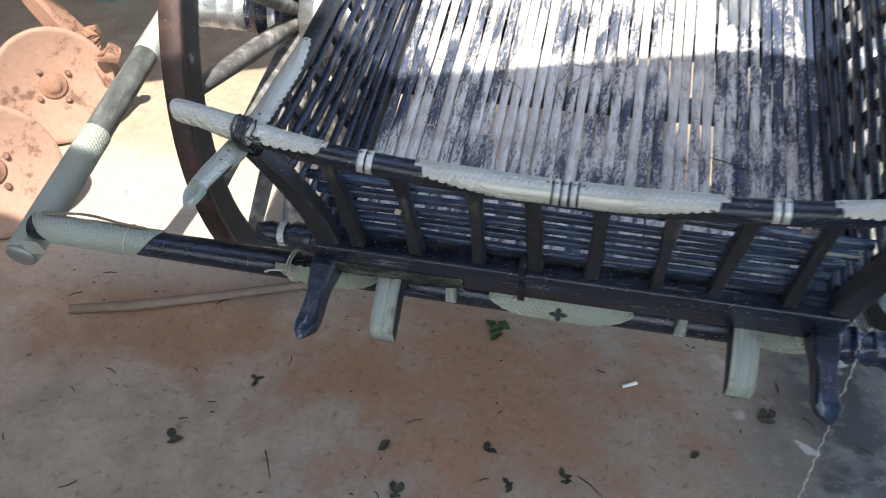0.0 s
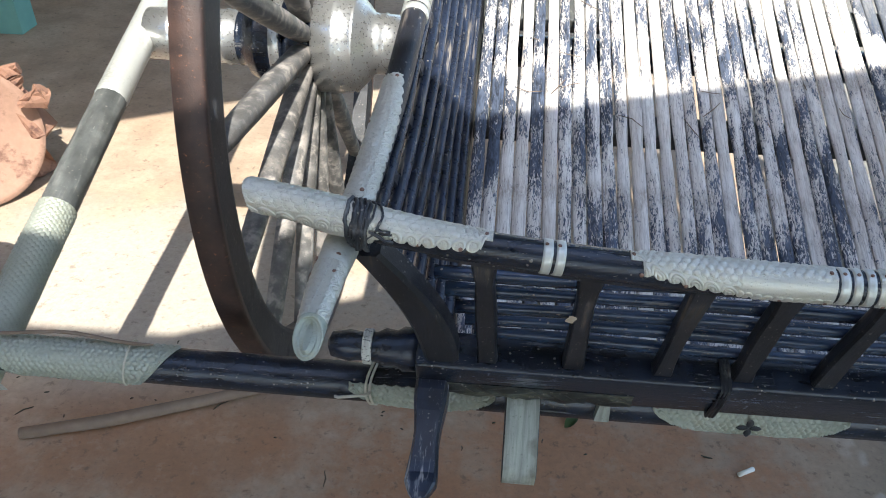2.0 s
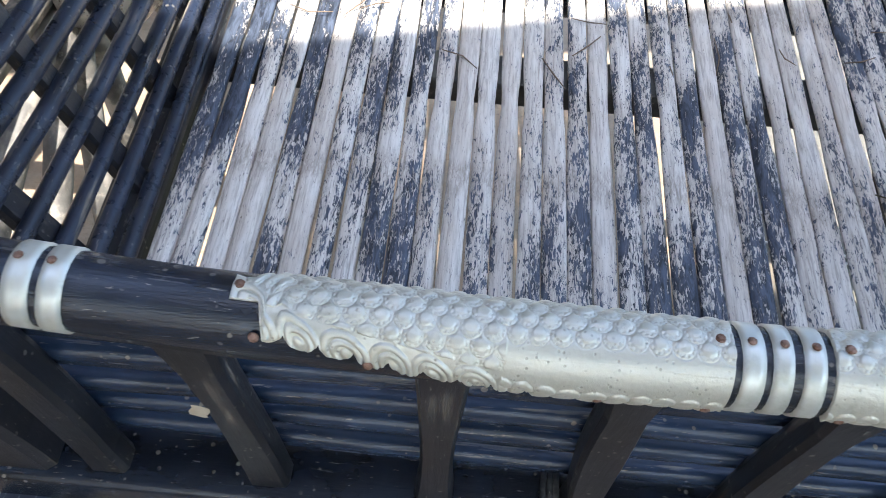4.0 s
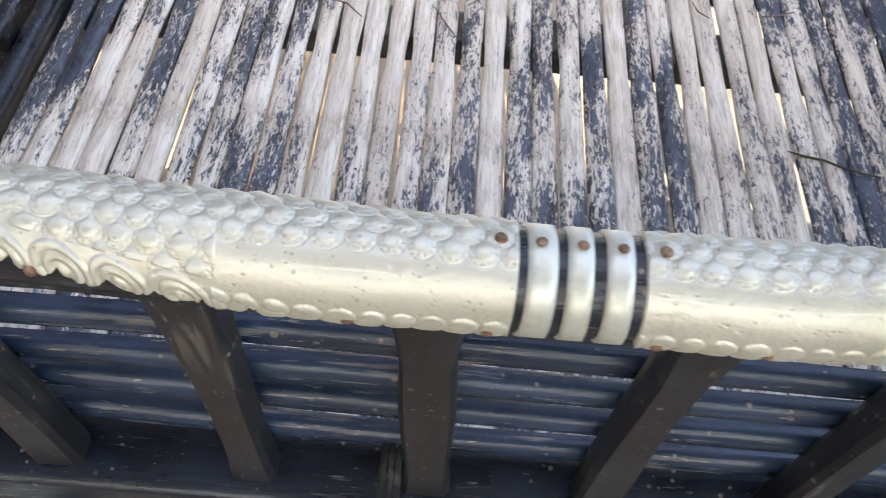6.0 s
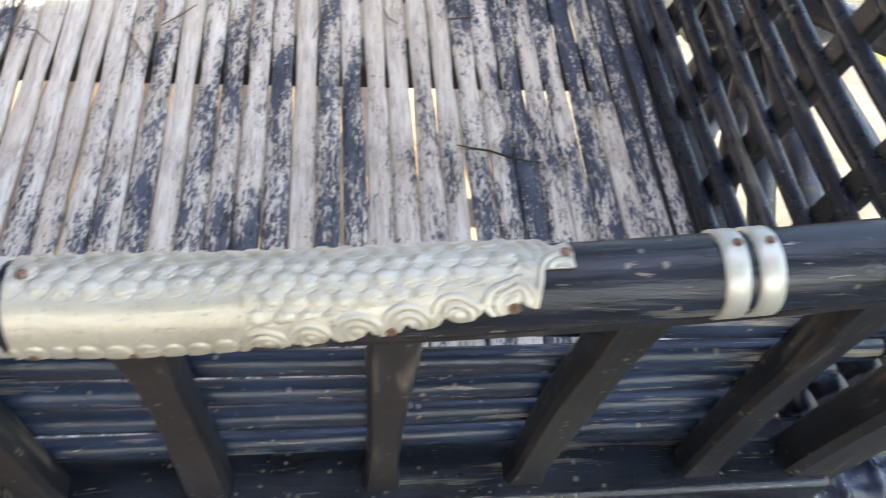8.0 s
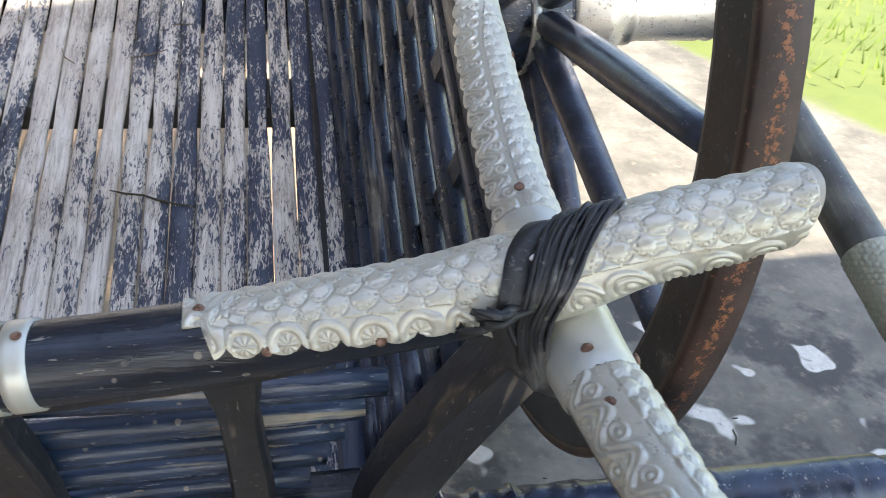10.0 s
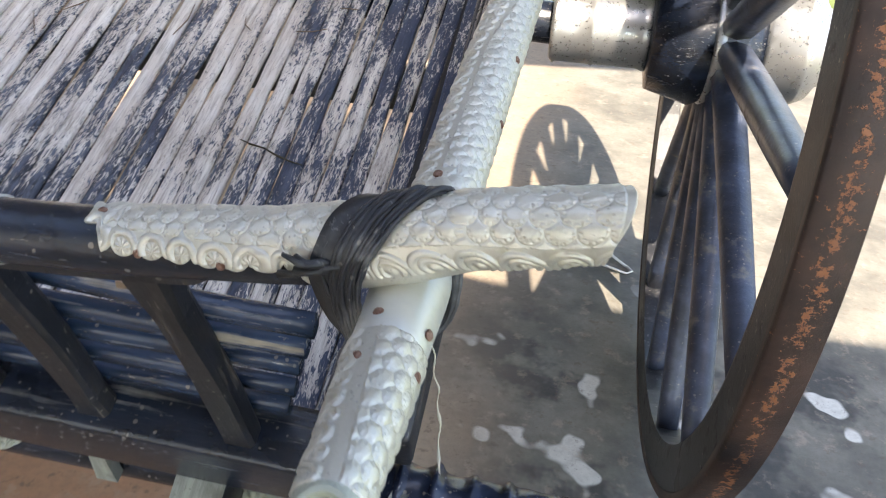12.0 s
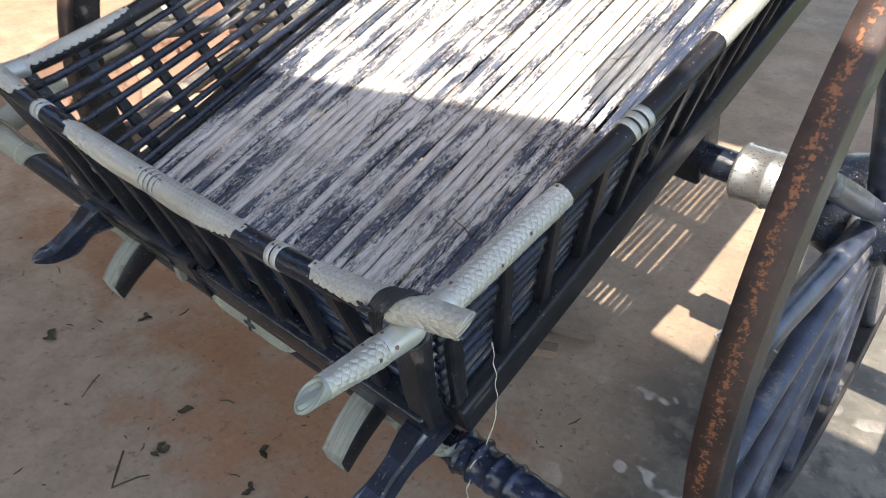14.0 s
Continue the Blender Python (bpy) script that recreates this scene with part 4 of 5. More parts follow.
for x in (-0.53, -0.524):
    part("rope_ring", tube([(x + 0.004 * math.sin(2 * a), XB_Y + 0.0335 * math.cos(a), XB_Z + 0.0335 * math.sin(a)) for a in spread(0, 2 * math.pi, 24, endpoint=False)], 0.002, 6, closed=True), "rope", cross, "pale twine tie")

for x in (-0.9,):
    part("rope_ring", tube([(x + 0.006 * math.sin(a), XB_Y + 0.034 * math.cos(a), XB_Z + 0.034 * math.sin(a)) for a in spread(0, 2 * math.pi, 24, endpoint=False)], 0.0014, 6, closed=True), "rope", cross, "thin pale twine tie")
# the bracket that holds the outer beam
for side in (-1, 1):
    rings = [[Vector((side * (1.135 - c), -0.028 + 0.012 * c - 0.003, -0.372 - 0.02 * v + 0.1 * c * (v - 0.5))) for c in (0.0, 0.012, 0.03, 0.05)] for v in (0, 1, 2, 3)]
    grid_object("corner_plate", np.array([[tuple(p) for p in r] for r in rings]), "sheet_plain", cross, "plain aluminium corner plate")

# plastic wound round the beam by the corner
rings = []
for x in spread(0.49, 0.98, 150):
    t = min(1, (x - 0.49) / 0.24)
    fold = max(0, math.sin(x * 190)) ** 3 * (x < 0.62) + 0.7 * max(0, math.sin(x * 95 + 1)) ** 6
    ring = []
    for q in range(36):
        a = 2 * math.pi * q / 36
        r = cross_r(x) + 0.0028 + 0.005 * fold * (1 - 0.75 * t) + (0.0055 - 0.0047 * t) * noise.noise((x * 44, 1.6 * math.cos(a + 14 * x), 1.6 * math.sin(a + 14 * x)))
        ring.append(cross_axis(x) + Vector((0, r * math.cos(a), r * math.sin(a))))
    rings.append(ring)
part("plastic_wrap", rings_mesh(rings), "plastic", cross, "creased dark blue plastic wound round the beam")

# ---- tongues and hooked side beams under the floor ----
for x in (-0.308, 0.343):
    pts = [Vector((x, y, -0.352 - 1.9 * max(0, -y) ** 2 - 0.1 * max(0, -y))) for y in spread(0.2, -0.112, 14)]
    rings = []
    for i, p in enumerate(pts):
        t = max(0, -p.y) / 0.128
        h = 0.03 - 0.012 * t ** 2
        rings.append([p + Vector((c * 0.0235, 0, s * h)) for c, s in ((-1, -0.7), (-0.8, -1), (0.8, -1), (1, -0.7), (1, 0.85), (0.88, 1), (-0.88, 1), (-1, 0.85))])
    tongue = part("tongue", rings_mesh(rings), "wood_y", cart, "curved wooden tongue under the floor")
    pts = [Vector((x, y, -0.352 - 1.9 * max(0, -y) ** 2 - 0.1 * max(0, -y))) for y in spread(-0.018, -0.112, 12)]
    rows = []
    for i, p in enumerate(pts):
        t = max(0, -p.y) / 0.128
        h = 0.03 - 0.012 * t ** 2
        rows.append([p + Vector((0.0225 * c, -0.0005, h + 0.0012 - 0.0006 * c * c)) for c in spread(-1, 1, 9)])
    last = pts[-1]
    rows.append([last + Vector((0.0225 * c, -0.003, -0.012)) for c in spread(-1, 1, 9)])
    grid_object("metal_sheet", np.array([[tuple(v) for v in r] for r in rows]), "pale", tongue, "pale oxidised metal facing")
for side, x in ((-1, -0.432), (1, 0.464)):
    ys = spread(-0.178, 0.02, 16) + spread(0.06, 1.66, 20)
    rings = []
    for y in ys:
        t = max(0, -y) / 0.172
        z = -0.327 + 0.012 * t + 0.008 * math.sin(t * 7)
        h = 0.033 * (1 - 0.55 * t) * (1 + 0.14 * math.sin(t * 13)) if t else 0.035
        w = 0.0205 * (1 - 0.12 * t + 0.12 * math.sin(t * 9))
        ox = side * (0.004 * t)
        blunt = math.sqrt(max(0.04, 1 - max(0, (t - 0.86) / 0.14) ** 2))
        w, h = w * blunt, h * blunt
        rings.append([(x + ox + c * w, y, z + s * h) for c, s in ((-1, -0.7), (-0.75, -1), (0.75, -1), (1, -0.7), (1, 0.75), (0.8, 1), (-0.8, 1), (-1, 0.75))])
    part("side_beam", rings_mesh(rings[15:]), "wood_y", cart, "dark side beam under the wall", smooth=False)
    part("beam_hook", rings_mesh(rings[:16]), "hook", cart, "carved hook in flaking blue-black paint", smooth=False)

# ---- side walls ----
def wall_at(side, f, y):
    """A point of a side wall: f 0 at the floor, 1 at the rail."""
    top = AXES_OF_RAILS[side](y)
    foot = Vector((-0.42 if side < 0 else 0.475, y, -0.285))
    return foot + (top - foot) * f


for side in (-1, 1):
    for k in range(8):
        f = 0.015 + 0.121 * k
        ys = spread(0.035, 1.6, 30)
        part("side_slat", tube([wall_at(side, f, y) + Vector((0.0016 * math.sin(7 * y + k), 0, 0.0025 * math.sin(4 * y + 1.7 * k))) for y in ys], [0.0081 + 0.0007 * math.sin(11 * y + k) for y in ys], 8), "slat_y", cart)
    for k in range(15):
        y = 0.055 + 0.107 * k
        a, b = wall_at(side, -0.04, y), wall_at(side, 0.97, y)
        off = Vector((side * 0.017, 0, 0))
        rings = []
        for t in spread(0, 1, 6):
            p = a + (b - a) * t + off * (1 - 0.7 * t)
            w = 0.0125 + 0.001 * math.sin(5 * t + k)
            rings.append([p + Vector((s * 0.0085, c * w, 0)) for c, s in ((-1, -0.6), (-0.8, -1), (0.8, -1), (1, -0.6), (1, 0.6), (0.8, 1), (-0.8, 1), (-1, 0.6))])
        part("side_post", rings_mesh(rings), "wood_z", cart, smooth=False)
for lo, hi in ((-0.462, -0.414), (0.47, 0.514)):
    part("side_sill", block((lo, 0.036, -0.348), (hi, 1.6, -0.284), 0.006), "wood_y", cart, "dark sill under the side wall")
part("rear_beam", block((-0.47, 1.6, -0.318), (0.51, 1.66, -0.243), 0.006), "wood_x", cart)
ys = spread(-0.55, 0.59, 20)
part("rear_rail", tube([(x, 1.6, -0.012 + 0.12 * x * x) for x in ys], 0.017, 14), "wood_x", cart)

# ---- floor of bamboo slats on joists ----
bed = part("bed", block((-0.41, 0.448, -0.33), (0.47, 0.494, -0.298), 0.004), "brown", cart, "floor of weathered bamboo slats")
for y in (0.12, 0.725, 1.125, 1.46):
    part("joist", block((-0.41, y, -0.33), (0.46, y + 0.06, -0.298), 0.004), "brown", bed)
PITCH = 0.0232
count = 38
# the gaps between neighbours: most nearly closed, some open for a stretch
gaps = [(rnd.choice((0.001, 0.0016, 0.0024, 0.0034, 0.0042)), rnd.uniform(0.3, 1), rnd.uniform(0, 6.3)) for _ in range(count + 1)]


def gap(k, y):
    wide, slit, ph = gaps[k]
    return 0.0005 + max(0, wide * (0.25 + 0.75 * math.sin(ph + 9 * y))) + 0.0042 * slit * math.exp(-(((y - 0.418) / 0.03) ** 2)) + (0.0048 if k % 2 else 0.0008) * min(1, max(0, (y - 0.58) / 0.06)) * (0.65 + 0.35 * math.sin(11 * y + ph))


for k in range(count):
    x0 = -0.408 + PITCH * (k + 0.5)
    ph, amp = rnd.uniform(0, 6.3), rnd.uniform(0.0001, 0.0005)
    lift = rnd.uniform(-0.0018, 0.0018)
    nodes = [rnd.uniform(0.05, 0.3) + 0.29 * i for i in range(6)]
    rings = []
    for y in spread(0.03, 1.6, 110):
        knot = sum(math.exp(-((y - v) / 0.006) ** 2) for v in nodes)
        sway = amp * math.sin(ph + 5 * y)
        l, r = x0 - PITCH / 2 + gap(k, y) / 2 + sway, x0 + PITCH / 2 - gap(k + 1, y) / 2 + sway
        x, w = (l + r) / 2, (r - l) / 2
        z = -0.2915 + lift + 0.001 * math.sin(3 * y + ph)
        crown = 0.0022 + 0.0012 * knot
        rings.append([(x - w, y, z - 0.004), (x - w, y, z - 0.0016), (x - 0.78 * w, y, z + crown * 0.7), (x, y, z + crown), (x + 0.78 * w, y, z + crown * 0.7), (x + w, y, z - 0.0016), (x + w, y, z - 0.004)])
    part("bamboo_slat", rings_mesh(rings), "bamboo", bed)

# ---- outer beams, axle and wheels ----
HUB_Y, HUB_Z, WHEEL = 0.85, -0.492, 0.71
for side in (-1, 1):
    x = -1.158 if side < 0 else 1.17
    ys = spread(-0.03, 1.7, 40)
    ax = lambda s, x=x: Vector((x, s, -0.44 - 0.045 * s))
    rr = lambda s: 0.034 - 0.003 * s
    beam = part("outer_beam", tube([ax(y) for y in ys], [rr(y) for y in ys], 16), "brown", cart, "round weathered beam outside the wheel")
    out = (side, 0, 0)
    sheet_on(ax, rr, out, -0.03, 0.335, lambda s: -130, lambda s: 130 + scallop(s, 0.02, 8), beam, {"scale_to": 0.03, "border": "waves", "room": 0.022, "deep": 0.002}, step=0.0011, rows=150, material="sheet_dull")
    sheet_on(ax, rr, out, 0.62, 1.05, lambda s: -130 + scallop(s, 0.03, 8), lambda s: 130, beam, {"scale_to": -1}, "plain aluminium sheet", 0.004, 30, material="sheet_plain")
    part("end_cap", tube([ax(-0.03), ax(-0.036), ax(-0.04), ax(-0.0405)], [0.0335, 0.033, 0.03, 0.012], 18), "dull", beam, "flared aluminium beam end")


def wheel(side, x):
    root = new("wheel")
    root.parent = cart
    root.location = (x, HUB_Y + 0.005 * (side > 0), HUB_Z + 0.01 * (side > 0))
    root.rotation_euler = (0, -0.048 if side > 0 else 0, 0.011 if side > 0 else 0)  # the wheel leans on its axle
    tagged(root, "tall spoked wooden wheel with a rusty iron tyre")
    n = 72
    # felloe ring
    rings = []
    for i in range(n):
        a = 2 * math.pi * i / n
        d = Vector((0, math.cos(a), math.sin(a)))
        rings.append([Vector((cx, 0, 0)) + d * r for cx, r in ((-0.02, 0.63), (-0.022, 0.638), (-0.022, 0.694), (0.022, 0.694), (0.022, 0.638), (0.02, 0.63))])
    part("rim", rings_mesh(rings, closed=True), "rim", root, "dark wooden rim", smooth=False)
    rings = []
    for i in range(n * 2):
        a = math.pi * i / n
        d = Vector((0, math.cos(a), math.sin(a)))
        rings.append([Vector((cx, 0, 0)) + d * r for cx, r in ((-0.0235, WHEEL - 0.015), (-0.0235, WHEEL - 0.004), (-0.021, WHEEL), (0.021, WHEEL), (0.0235, WHEEL - 0.004), (0.0235, WHEEL - 0.015))])
    part("tyre", rings_mesh(rings, closed=True), "tyre" if side > 0 else "tyre_dull", root, "brown iron tyre flecked with rust" if side > 0 else "brown iron tyre")
    for k in range(16):
        a = 2 * math.pi * (k + 0.8) / 16
        d, s = Vector((0, math.cos(a), math.sin(a))), Vector((0, -math.sin(a), math.cos(a)))
        rings = []
        for t in spread(0, 1, 9):
            r = 0.07 + 0.57 * t
            w = 0.0175 + 0.006 * math.sin(math.pi * t) - 0.003 * t
            h = 0.025 - 0.007 * t
            rings.append([d * r + s * (c * w) + Vector((e * h, 0, 0)) for c, e in ((-1, 0), (-0.75, -0.8), (0, -1), (0.75, -0.8), (1, 0), (0.75, 0.8), (0, 1), (-0.75, 0.8))])
        part("spoke", rings_mesh(rings), "spoke" if side > 0 else "spoke_grey", root)
    hub = part("hub", lathe([(-side * 0.12, 0.06), (-side * 0.115, 0.088), (-side * 0.045, 0.107), (-side * 0.03, 0.1), (side * 0.03, 0.096), (side * 0.05, 0.08)], 40), "wood_x", root, "turned black wooden hub")
    def ring(profile, material="hub_metal", label="dull aluminium sheathing with pressed rings"):
        part("hub_sheath", lathe([(side * a, r) for a, r in profile], 40), material, hub, label)

    outer = [(0.045, 0.085), (0.05, 0.092), (0.1, 0.09), (0.104, 0.0925), (0.108, 0.09), (0.125, 0.082), (0.14, 0.06), (0.15, 0.058), (0.154, 0.061), (0.16, 0.061), (0.164, 0.055)]
    if side > 0:
        ring(outer + [(0.3, 0.055), (0.304, 0.058), (0.31, 0.058), (0.315, 0.05)])
        ring([(-0.01, 0.095), (-0.014, 0.1), (-0.028, 0.104), (-0.03, 0.1)])
        ring([(-0.118, 0.056), (-0.122, 0.062), (-0.132, 0.058), (-0.2, 0.058), (-0.204, 0.061), (-0.21, 0.058), (-0.262, 0.058), (-0.266, 0.061), (-0.272, 0.055)])
    else:
        ring(outer[:9], "wood_x", "black turned outer hub")
        ring([(0.05, 0.0925), (0.052, 0.0935), (0.072, 0.093), (0.074, 0.09)])
        ring([(0.15, 0.05), (0.153, 0.059), (0.18, 0.058), (0.184, 0.061), (0.188, 0.058), (0.23, 0.058), (0.234, 0.061), (0.238, 0.058), (0.3, 0.057), (0.304, 0.06), (0.31, 0.057), (0.36, 0.056), (0.362, 0.045)])
        ring([(-0.018, 0.1), (-0.022, 0.109), (-0.06, 0.109), (-0.064, 0.111), (-0.068, 0.109), (-0.1, 0.104), (-0.104, 0.106), (-0.108, 0.102), (-0.125, 0.085), (-0.14, 0.066), (-0.16, 0.064), (-0.165, 0.067), (-0.17, 0.064), (-0.21, 0.062)])
    return root


wheel(-1, -0.788)
wheel(1, 0.827)
part("axle", lathe([(-1.13, 0.03), (-1.12, 0.034), (1.12, 0.034), (1.13, 0.03)], 20, (HUB_Y, HUB_Z)), "wood_x", cart, "thick dark wooden axle")
for side in (-1, 1):
    part("axle_block", block((side * 0.46 - 0.03, HUB_Y - 0.042, HUB_Z - 0.045), (side * 0.46 + 0.03, HUB_Y + 0.042, -0.36), 0.008), "wood_x", cart)

# ---- disc plough beside the cart ----
plough = thing("disc_plough", "rusty steel disc plough standing on the concrete", "plough")


def disc(centre, normal, radius):
    q = Vector(normal).normalized().to_track_quat("X", "Z").to_matrix().to_4x4()
    m = Matrix.Translation(centre) @ q
    bm = bmesh.new()
    n, rings = 56, []
    prof = [(-0.045 + 0.05 * (r / radius) ** 2, r) for r in spread(0.03, radius, 10)]
    prof += [(x - 0.006, r) for x, r in prof[::-1]]
    rings = [[m @ Vector((x, r * math.cos(2 * math.pi * k / n), r * math.sin(2 * math.pi * k / n))) for k in range(n)] for x, r in prof]
    ob = part("disc", rings_mesh(rings, closed=True, bm=bm), "rust", plough, "concave rust-orange steel disc")
    bm = bmesh.new()
    rings = [[m @ Vector((x, r * math.cos(2 * math.pi * k / 24), r * math.sin(2 * math.pi * k / 24))) for k in range(24)] for x, r in ((-0.06, 0.05), (-0.036, 0.05), (-0.034, 0.046), (-0.034, 0.03), (-0.028, 0.028), (-0.028, 0.012))]
    part("hub_plate", rings_mesh(rings, bm=bm), "rust_dark", ob)
    for k in range(4):
        a = math.pi / 2 * k + 0.5
        c = m @ Vector((-0.034, 0.07 * math.cos(a), 0.07 * math.sin(a)))
        d = m.to_3x3() @ Vector((1, 0, 0))
        part("bolt", tube([c, c + d * 0.012], [0.011, 0.009], 6), "rust_dark", ob, smooth=False)
    return ob


NRM = (0.70, -0.66, 0.28)
SPOTS = ((-1.96, 1.31, 0.215), (-1.8, 0.73, 0.215))
for c in SPOTS:
    disc(c, NRM, 0.215)
back = Vector(NRM).normalized() * -1
for c in map(Vector, SPOTS):
    part("bearing", tube([c + back * 0.05, c + back * 0.2], [0.065, 0.055], 14), "rust_dark", plough)
for c, n0 in ((Vector((-1.9, 1.52, 0.33)), 3), (Vector((-1.8, 1.46, 0.3)), 5)):
    lump = [c + Vector((0.028 * math.cos(n0 + 2.1 * i), 0.028 * math.sin(n0 * 1.7 * i), 0.012 * i - 0.03)) for i in range(5)]
    part("casting", tube(lump, [0.022, 0.03, 0.026, 0.03, 0.018], 9, power=3), "rust_dark", plough, "lumpy rusty casting", smooth=False)
part("bracket", tube([(-1.9, 1.5, 0.02), (-1.86, 1.49, 0.16), (-1.95, 1.5, 0.3), (-2.1, 1.5, 0.5)], [0.05, 0.06, 0.05, 0.04], 8, power=5), "rust_dark", plough, smooth=False)

# ---- small things on the floor ----
stick = part("stick", tube([(-1.372, 0.405, 0.016), (-1.2, 0.455, 0.02), (-1.0, 0.54, 0.018), (-0.76, 0.645, 0.02), (-0.5, 0.75, 0.017), (-0.1, 0.91, 0.016), (0.27, 1.066, 0.014)], [0.013, 0.015, 0.0135, 0.0125, 0.0115, 0.0115, 0.01], 9), "stick")
tagged(stick, "dry brown wooden stick lying on the concrete", "stick")
stub = part("cigarette_stub", tube([(0.191, 0.463, 0.005), (0.226, 0.482, 0.005)], 0.005, 8), "white")
tagged(stub, "white cigarette stub lying on the concrete", "stub")

bm = tube([(0.556, 1.316, 0.005), (0.535, 1.313, 0.005), (0.516, 1.328, 0.005), (0.52, 1.366, 0.005), (0.545, 1.393, 0.005), (0.59, 1.41, 0.006), (0.82, 1.332, 0.005), (0.835, 1.345, 0.005), (0.82, 1.362, 0.006)], 0.0032, 7)
tube([(0.59, 1.412, 0.006), (0.565, 1.51, 0.006), (0.522, 1.63, 0.006), (0.513, 1.648, 0.006), (0.532, 1.645, 0.006), (0.66, 1.53, 0.006), (0.82, 1.36, 0.006)], 0.0032, 7, bm=bm)
tagged(part("wire_hanger", bm, "wire"), "bent bare wire clothes hanger on the ground", "hanger")


def leaf_bit(x, y, size, turn, material, label, pieces=1):
    bm = bmesh.new()
    for p in range(pieces):
        a = turn + p * 1.7
        o = Vector((x + 0.6 * size * math.cos(p * 2.4) * (p > 0), y + 0.6 * size * math.sin(p * 2.4) * (p > 0), 0.003))
        rows = []
        for t in spread(0, 1, 6):
            w = 0.28 * size * math.sin(math.pi * min(0.98, max(0.02, t))) ** 0.8
            c = o + Vector((math.cos(a), math.sin(a), 0)) * size * (t - 0.5)
            s = Vector((-math.sin(a), math.cos(a), 0)) * w
            up = Vector((0, 0, 0.1 * size * math.sin(7 * t + x * 9)))
            rows.append([bm.verts.new(c + s + up + Vector((0, 0, 0.12 * size))), bm.verts.new(c), bm.verts.new(c - s + up + Vector((0, 0, 0.1 * size)))])
        for r1, r2 in zip(rows, rows[1:]):
            for i in range(2):
                bm.faces.new((r1[i], r1[i + 1], r2[i + 1], r2[i]))
    return tagged(part("dry_leaf", bm, material), label, "leaf", "leaf litter on the floor")


for x, y, s, p in ((-0.746, 0.275, 0.022, 4), (-0.361, 0.145, 0.04, 1), (0.551, 0.442, 0.028, 5), (0.075, 0.152, 0.025, 3), (0.368, 0.28, 0.03, 1), (-0.106, 0.185, 0.03, 2), (-0.05, 0.1, 0.022, 3), (-0.86, 0.05, 0.04, 2), (-0.3, 0.03, 0.026, 4)):
    leaf_bit(x, y, s, rnd.uniform(0, 6), "litter", "small crumpled dark dry leaf", p)
leaf_bit(-0.163, 0.601, 0.045, 0.6, "leaf", "small wilted green leaf sprig", 4)
bm = bmesh.new()
for _ in range(150):
    x, y = rnd.uniform(-1.5, 1.3), rnd.uniform(-0.7, 0.8)
    a, s = rnd.uniform(0, 6.3), rnd.choice((0.003, 0.004, 0.006, 0.012, 0.02))
    d = Vector((math.cos(a), math.sin(a), 0)) * s
    tube([Vector((x, y, 0.002)) - d, Vector((x, y, 0.003)), Vector((x, y, 0.002)) + d.cross(Vector((0, 0, 0.4))) + d], [0.0012, 0.0018, 0.001], 4, bm=bm)
tagged(part("litter_crumbs", bm, "litter"), "scattered dark crumbs and bits of twig", "debris", kind="stuff")

twig = tube([(-0.36, -0.03, 0.005), (-0.32, -0.07, 0.007), (-0.285, -0.105, 0.006), (-0.262, -0.05, 0.012), (-0.25, -0.03, 0.01)], [0.0022, 0.003, 0.0028, 0.0022, 0.0014], 6)
tagged(part("twig", twig, "litter"), "thin dark bent twig lying on the concrete", "twig")
for p in (((-0.634, 0.068, 0.004), (-0.615, 0.035, 0.007), (-0.593, -0.004, 0.004)), ((0.1, 0.16, 0.004), (0.13, 0.14, 0.007), (0.16, 0.115, 0.004))):
    tagged(part("twig", tube(p, [0.0015, 0.002, 0.0012], 5), "litter"), "short thin dark twig on the concrete", "twig", "twigs on the floor")
brick_end = part("wood_block", block((-0.034, -0.02, 0.0), (0.034, 0.02, 0.03), 0.004), "stick", smooth=False)
brick_end.matrix_world = pose(0.19, 0.935, 0, 0, 0, 27)
tagged(brick_end, "small brown wooden block lying on the ground", "block")
scrap = [[CART @ Vector((0.505 + 0.008 * c + 0.004 * v, 0.004 + 0.012 * v, -0.36 + 0.002 * math.sin(9 * c) + 0.004 * c * c)) for c in spread(-1, 1, 7)] for v in spread(-1, 1, 6)]
tagged(grid_object("foil_scrap", np.array([[tuple(p) for p in r] for r in scrap]), "pale", None), "crumpled silvery scrap of foil on the beam", "foil")

# thin tube added to draw the dark crack across the slats
mark = [CART @ Vector(p) for p in ((0.258, 0.331, -0.2875), (0.272, 0.326, -0.2865), (0.288, 0.324, -0.287), (0.3, 0.318, -0.2865), (0.318, 0.312, -0.2865), (0.335, 0.309, -0.287))]
tagged(part("fibre", tube(mark, [0.0006, 0.001, 0.0009, 0.0011, 0.0009, 0.0005], 5), "litter"), "thin dark strand drawn across the slats as a crack", "fibre")

splinter = [[CART @ Vector((0.352 + 0.03 * t, 0.008 - 0.002 * t + 0.003 * math.cos(q) * (1 - 0.6 * t), -0.05 + 0.006 * t + 0.005 * math.sin(q) * (1 - 0.7 * t))) for q in spread(0, 2 * math.pi, 6, endpoint=False)] for t in (1.0, 0.6, 0.2, 0.0)]
tagged(part("splinter", rings_mesh(splinter), "stick", smooth=False), "pale broken bamboo splinter behind the front rail", "splinter")

straw = [CART @ Vector((x, 0.04 + 0.004 * math.sin(30 * x), -0.362 + 0.004 * math.sin(17 * x))) for x in spread(-1.1, -0.86, 9)]
tagged(part("thin_stick", tube(straw, [0.003] * 8 + [0.0015], 6), "stick"), "thin dry stick lying along the cross beam", "stick")

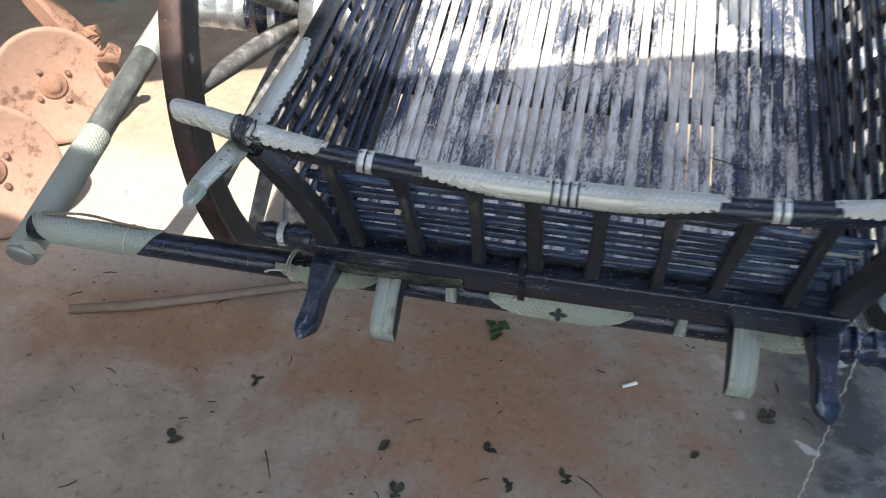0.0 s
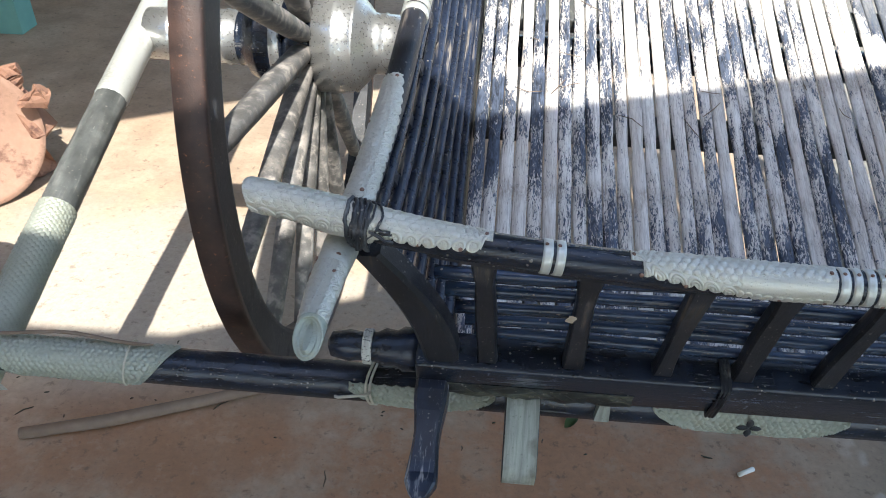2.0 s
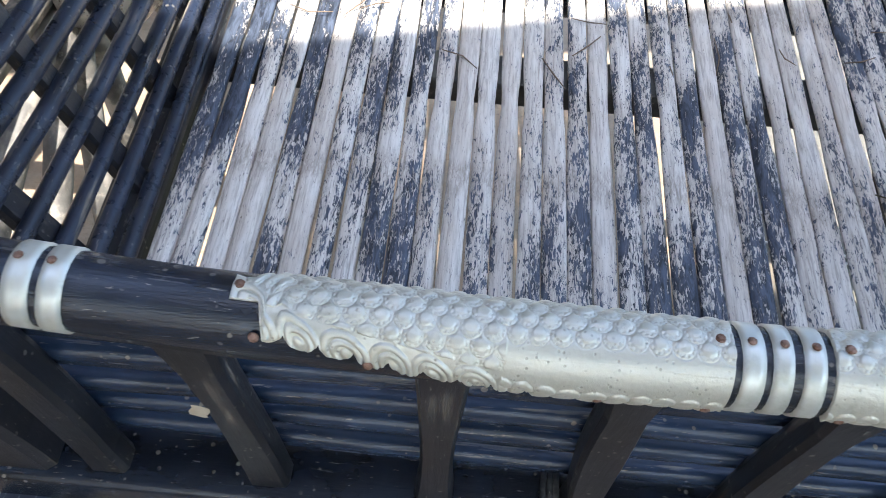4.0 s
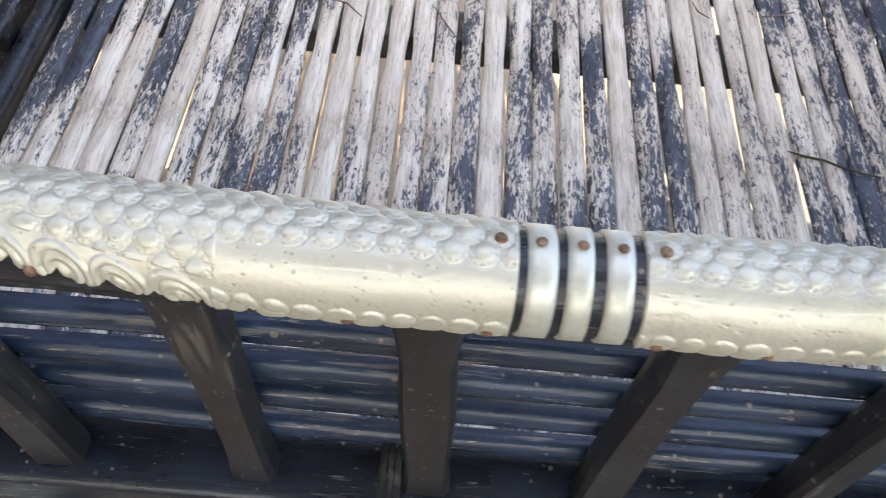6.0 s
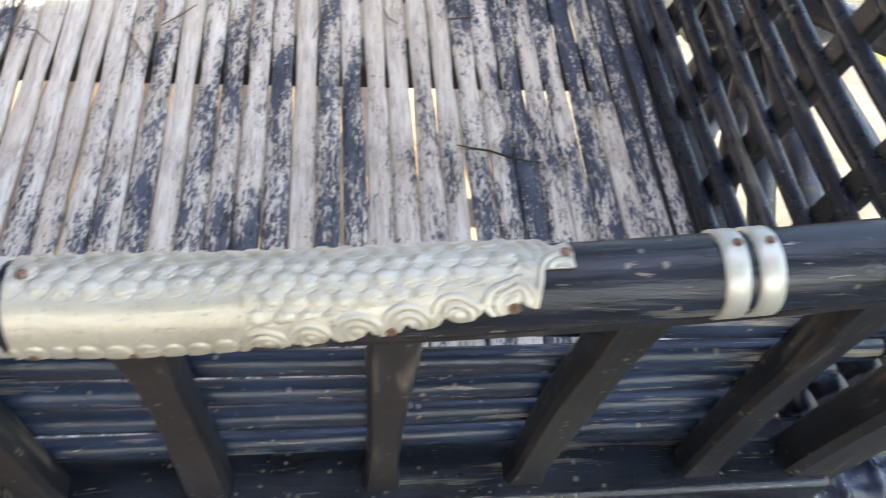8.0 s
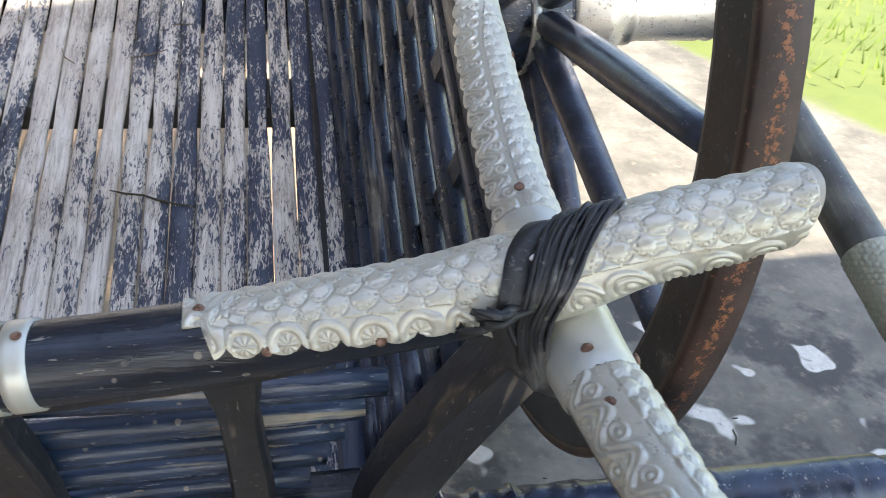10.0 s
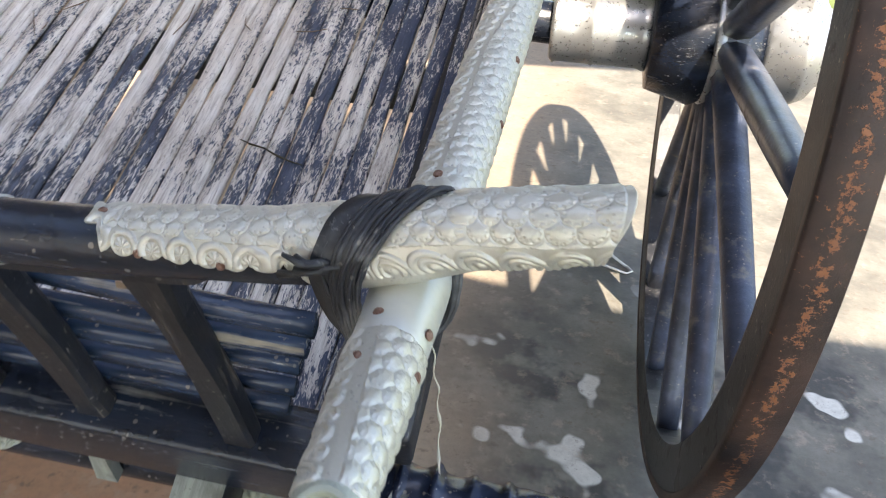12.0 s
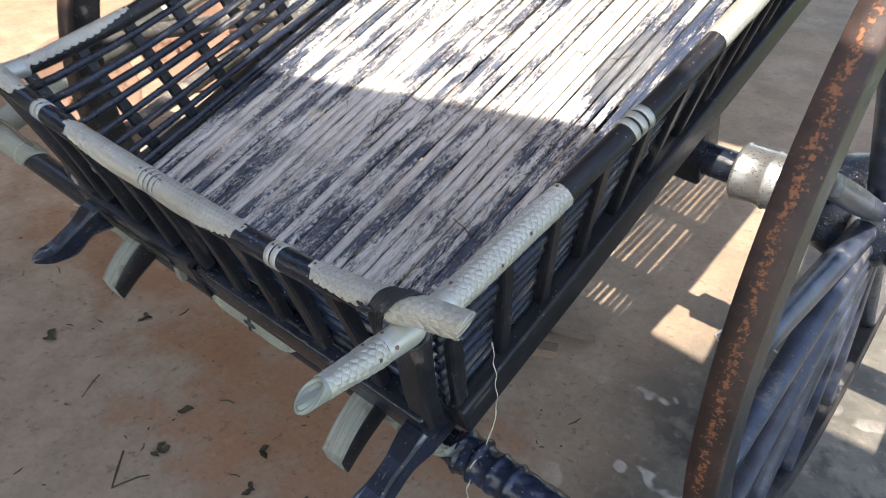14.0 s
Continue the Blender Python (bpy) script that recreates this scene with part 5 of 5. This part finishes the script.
bm = bmesh.new()
for _ in range(60):
    x, y = rnd.uniform(-0.35, 0.44), rnd.uniform(0.45, 1.3)
    a, s = rnd.uniform(0, 6.3), rnd.uniform(0.006, 0.03)
    d = Vector((math.cos(a), math.sin(a), 0)) * s
    bend = Vector((-d.y, d.x, 0)) * rnd.uniform(-0.3, 0.3)
    o = Vector((x, y, -0.2855))
    tube([CART @ (o - d), CART @ (o + bend), CART @ (o + d)], [0.0006, 0.0009, 0.0005], 4, bm=bm)
tagged(part("straw_bits", bm, "stick"), "scattered bits of dry straw on the slats", "straw", kind="stuff")

# string hanging by the cart's corner
knots = [Vector(p) for p in ((0.505, 0.202, 0.73), (0.512, 0.2, 0.705), (0.521, 0.2, 0.657), (0.527, 0.198, 0.62), (0.533, 0.186, 0.582), (0.538, 0.16, 0.568), (0.541, 0.124, 0.556), (0.543, 0.116, 0.51), (0.545, 0.114, 0.4), (0.549, 0.112, 0.2), (0.552, 0.11, 0.02))]
pts, radii = [], []
for a, b in zip(knots, knots[1:]):
    for t in spread(0, 1, max(3, int((b - a).length / 0.006)), endpoint=False):
        p = a + (b - a) * t
        pts.append(p + Vector((0.0016 * math.sin(p.z * 170), 0.0012 * math.cos(p.z * 130), 0)))
        radii.append(0.0009 + 0.0014 * max(0, math.sin(p.z * 210)) ** 8)
tagged(part("string", tube(pts, radii, 6), "rope"), "thin pale twine hanging over the cross beam", "string")

# grass past the yard
blades = 9000
g = np.random.default_rng(3)
gx, gy = g.uniform(1.2, 9, blades * 3), g.uniform(1.6, 9, blades * 3)
keep = (gx + 0.5 * gy > 3.65 + g.uniform(-0.1, 0.25, blades * 3))
gx, gy = gx[keep][:blades], gy[keep][:blades]
verts, faces = [], []
for x, y in zip(gx, gy):
    a, h, lean = g.uniform(0, 6.3), g.uniform(0.04, 0.11), g.uniform(-0.04, 0.04, 2)
    i = len(verts)
    c, s = 0.006 * math.cos(a), 0.006 * math.sin(a)
    verts += [(x - c, y - s, 0), (x + c, y + s, 0), (x + lean[0], y + lean[1], h)]
    faces.append((i, i + 1, i + 2))
me = bpy.data.meshes.new("grass")
me.from_pydata(verts, [], faces)
me.materials.append(M["grass"])
tagged(new("grass", me), "short bright green grass past the yard", "grass", kind="stuff")
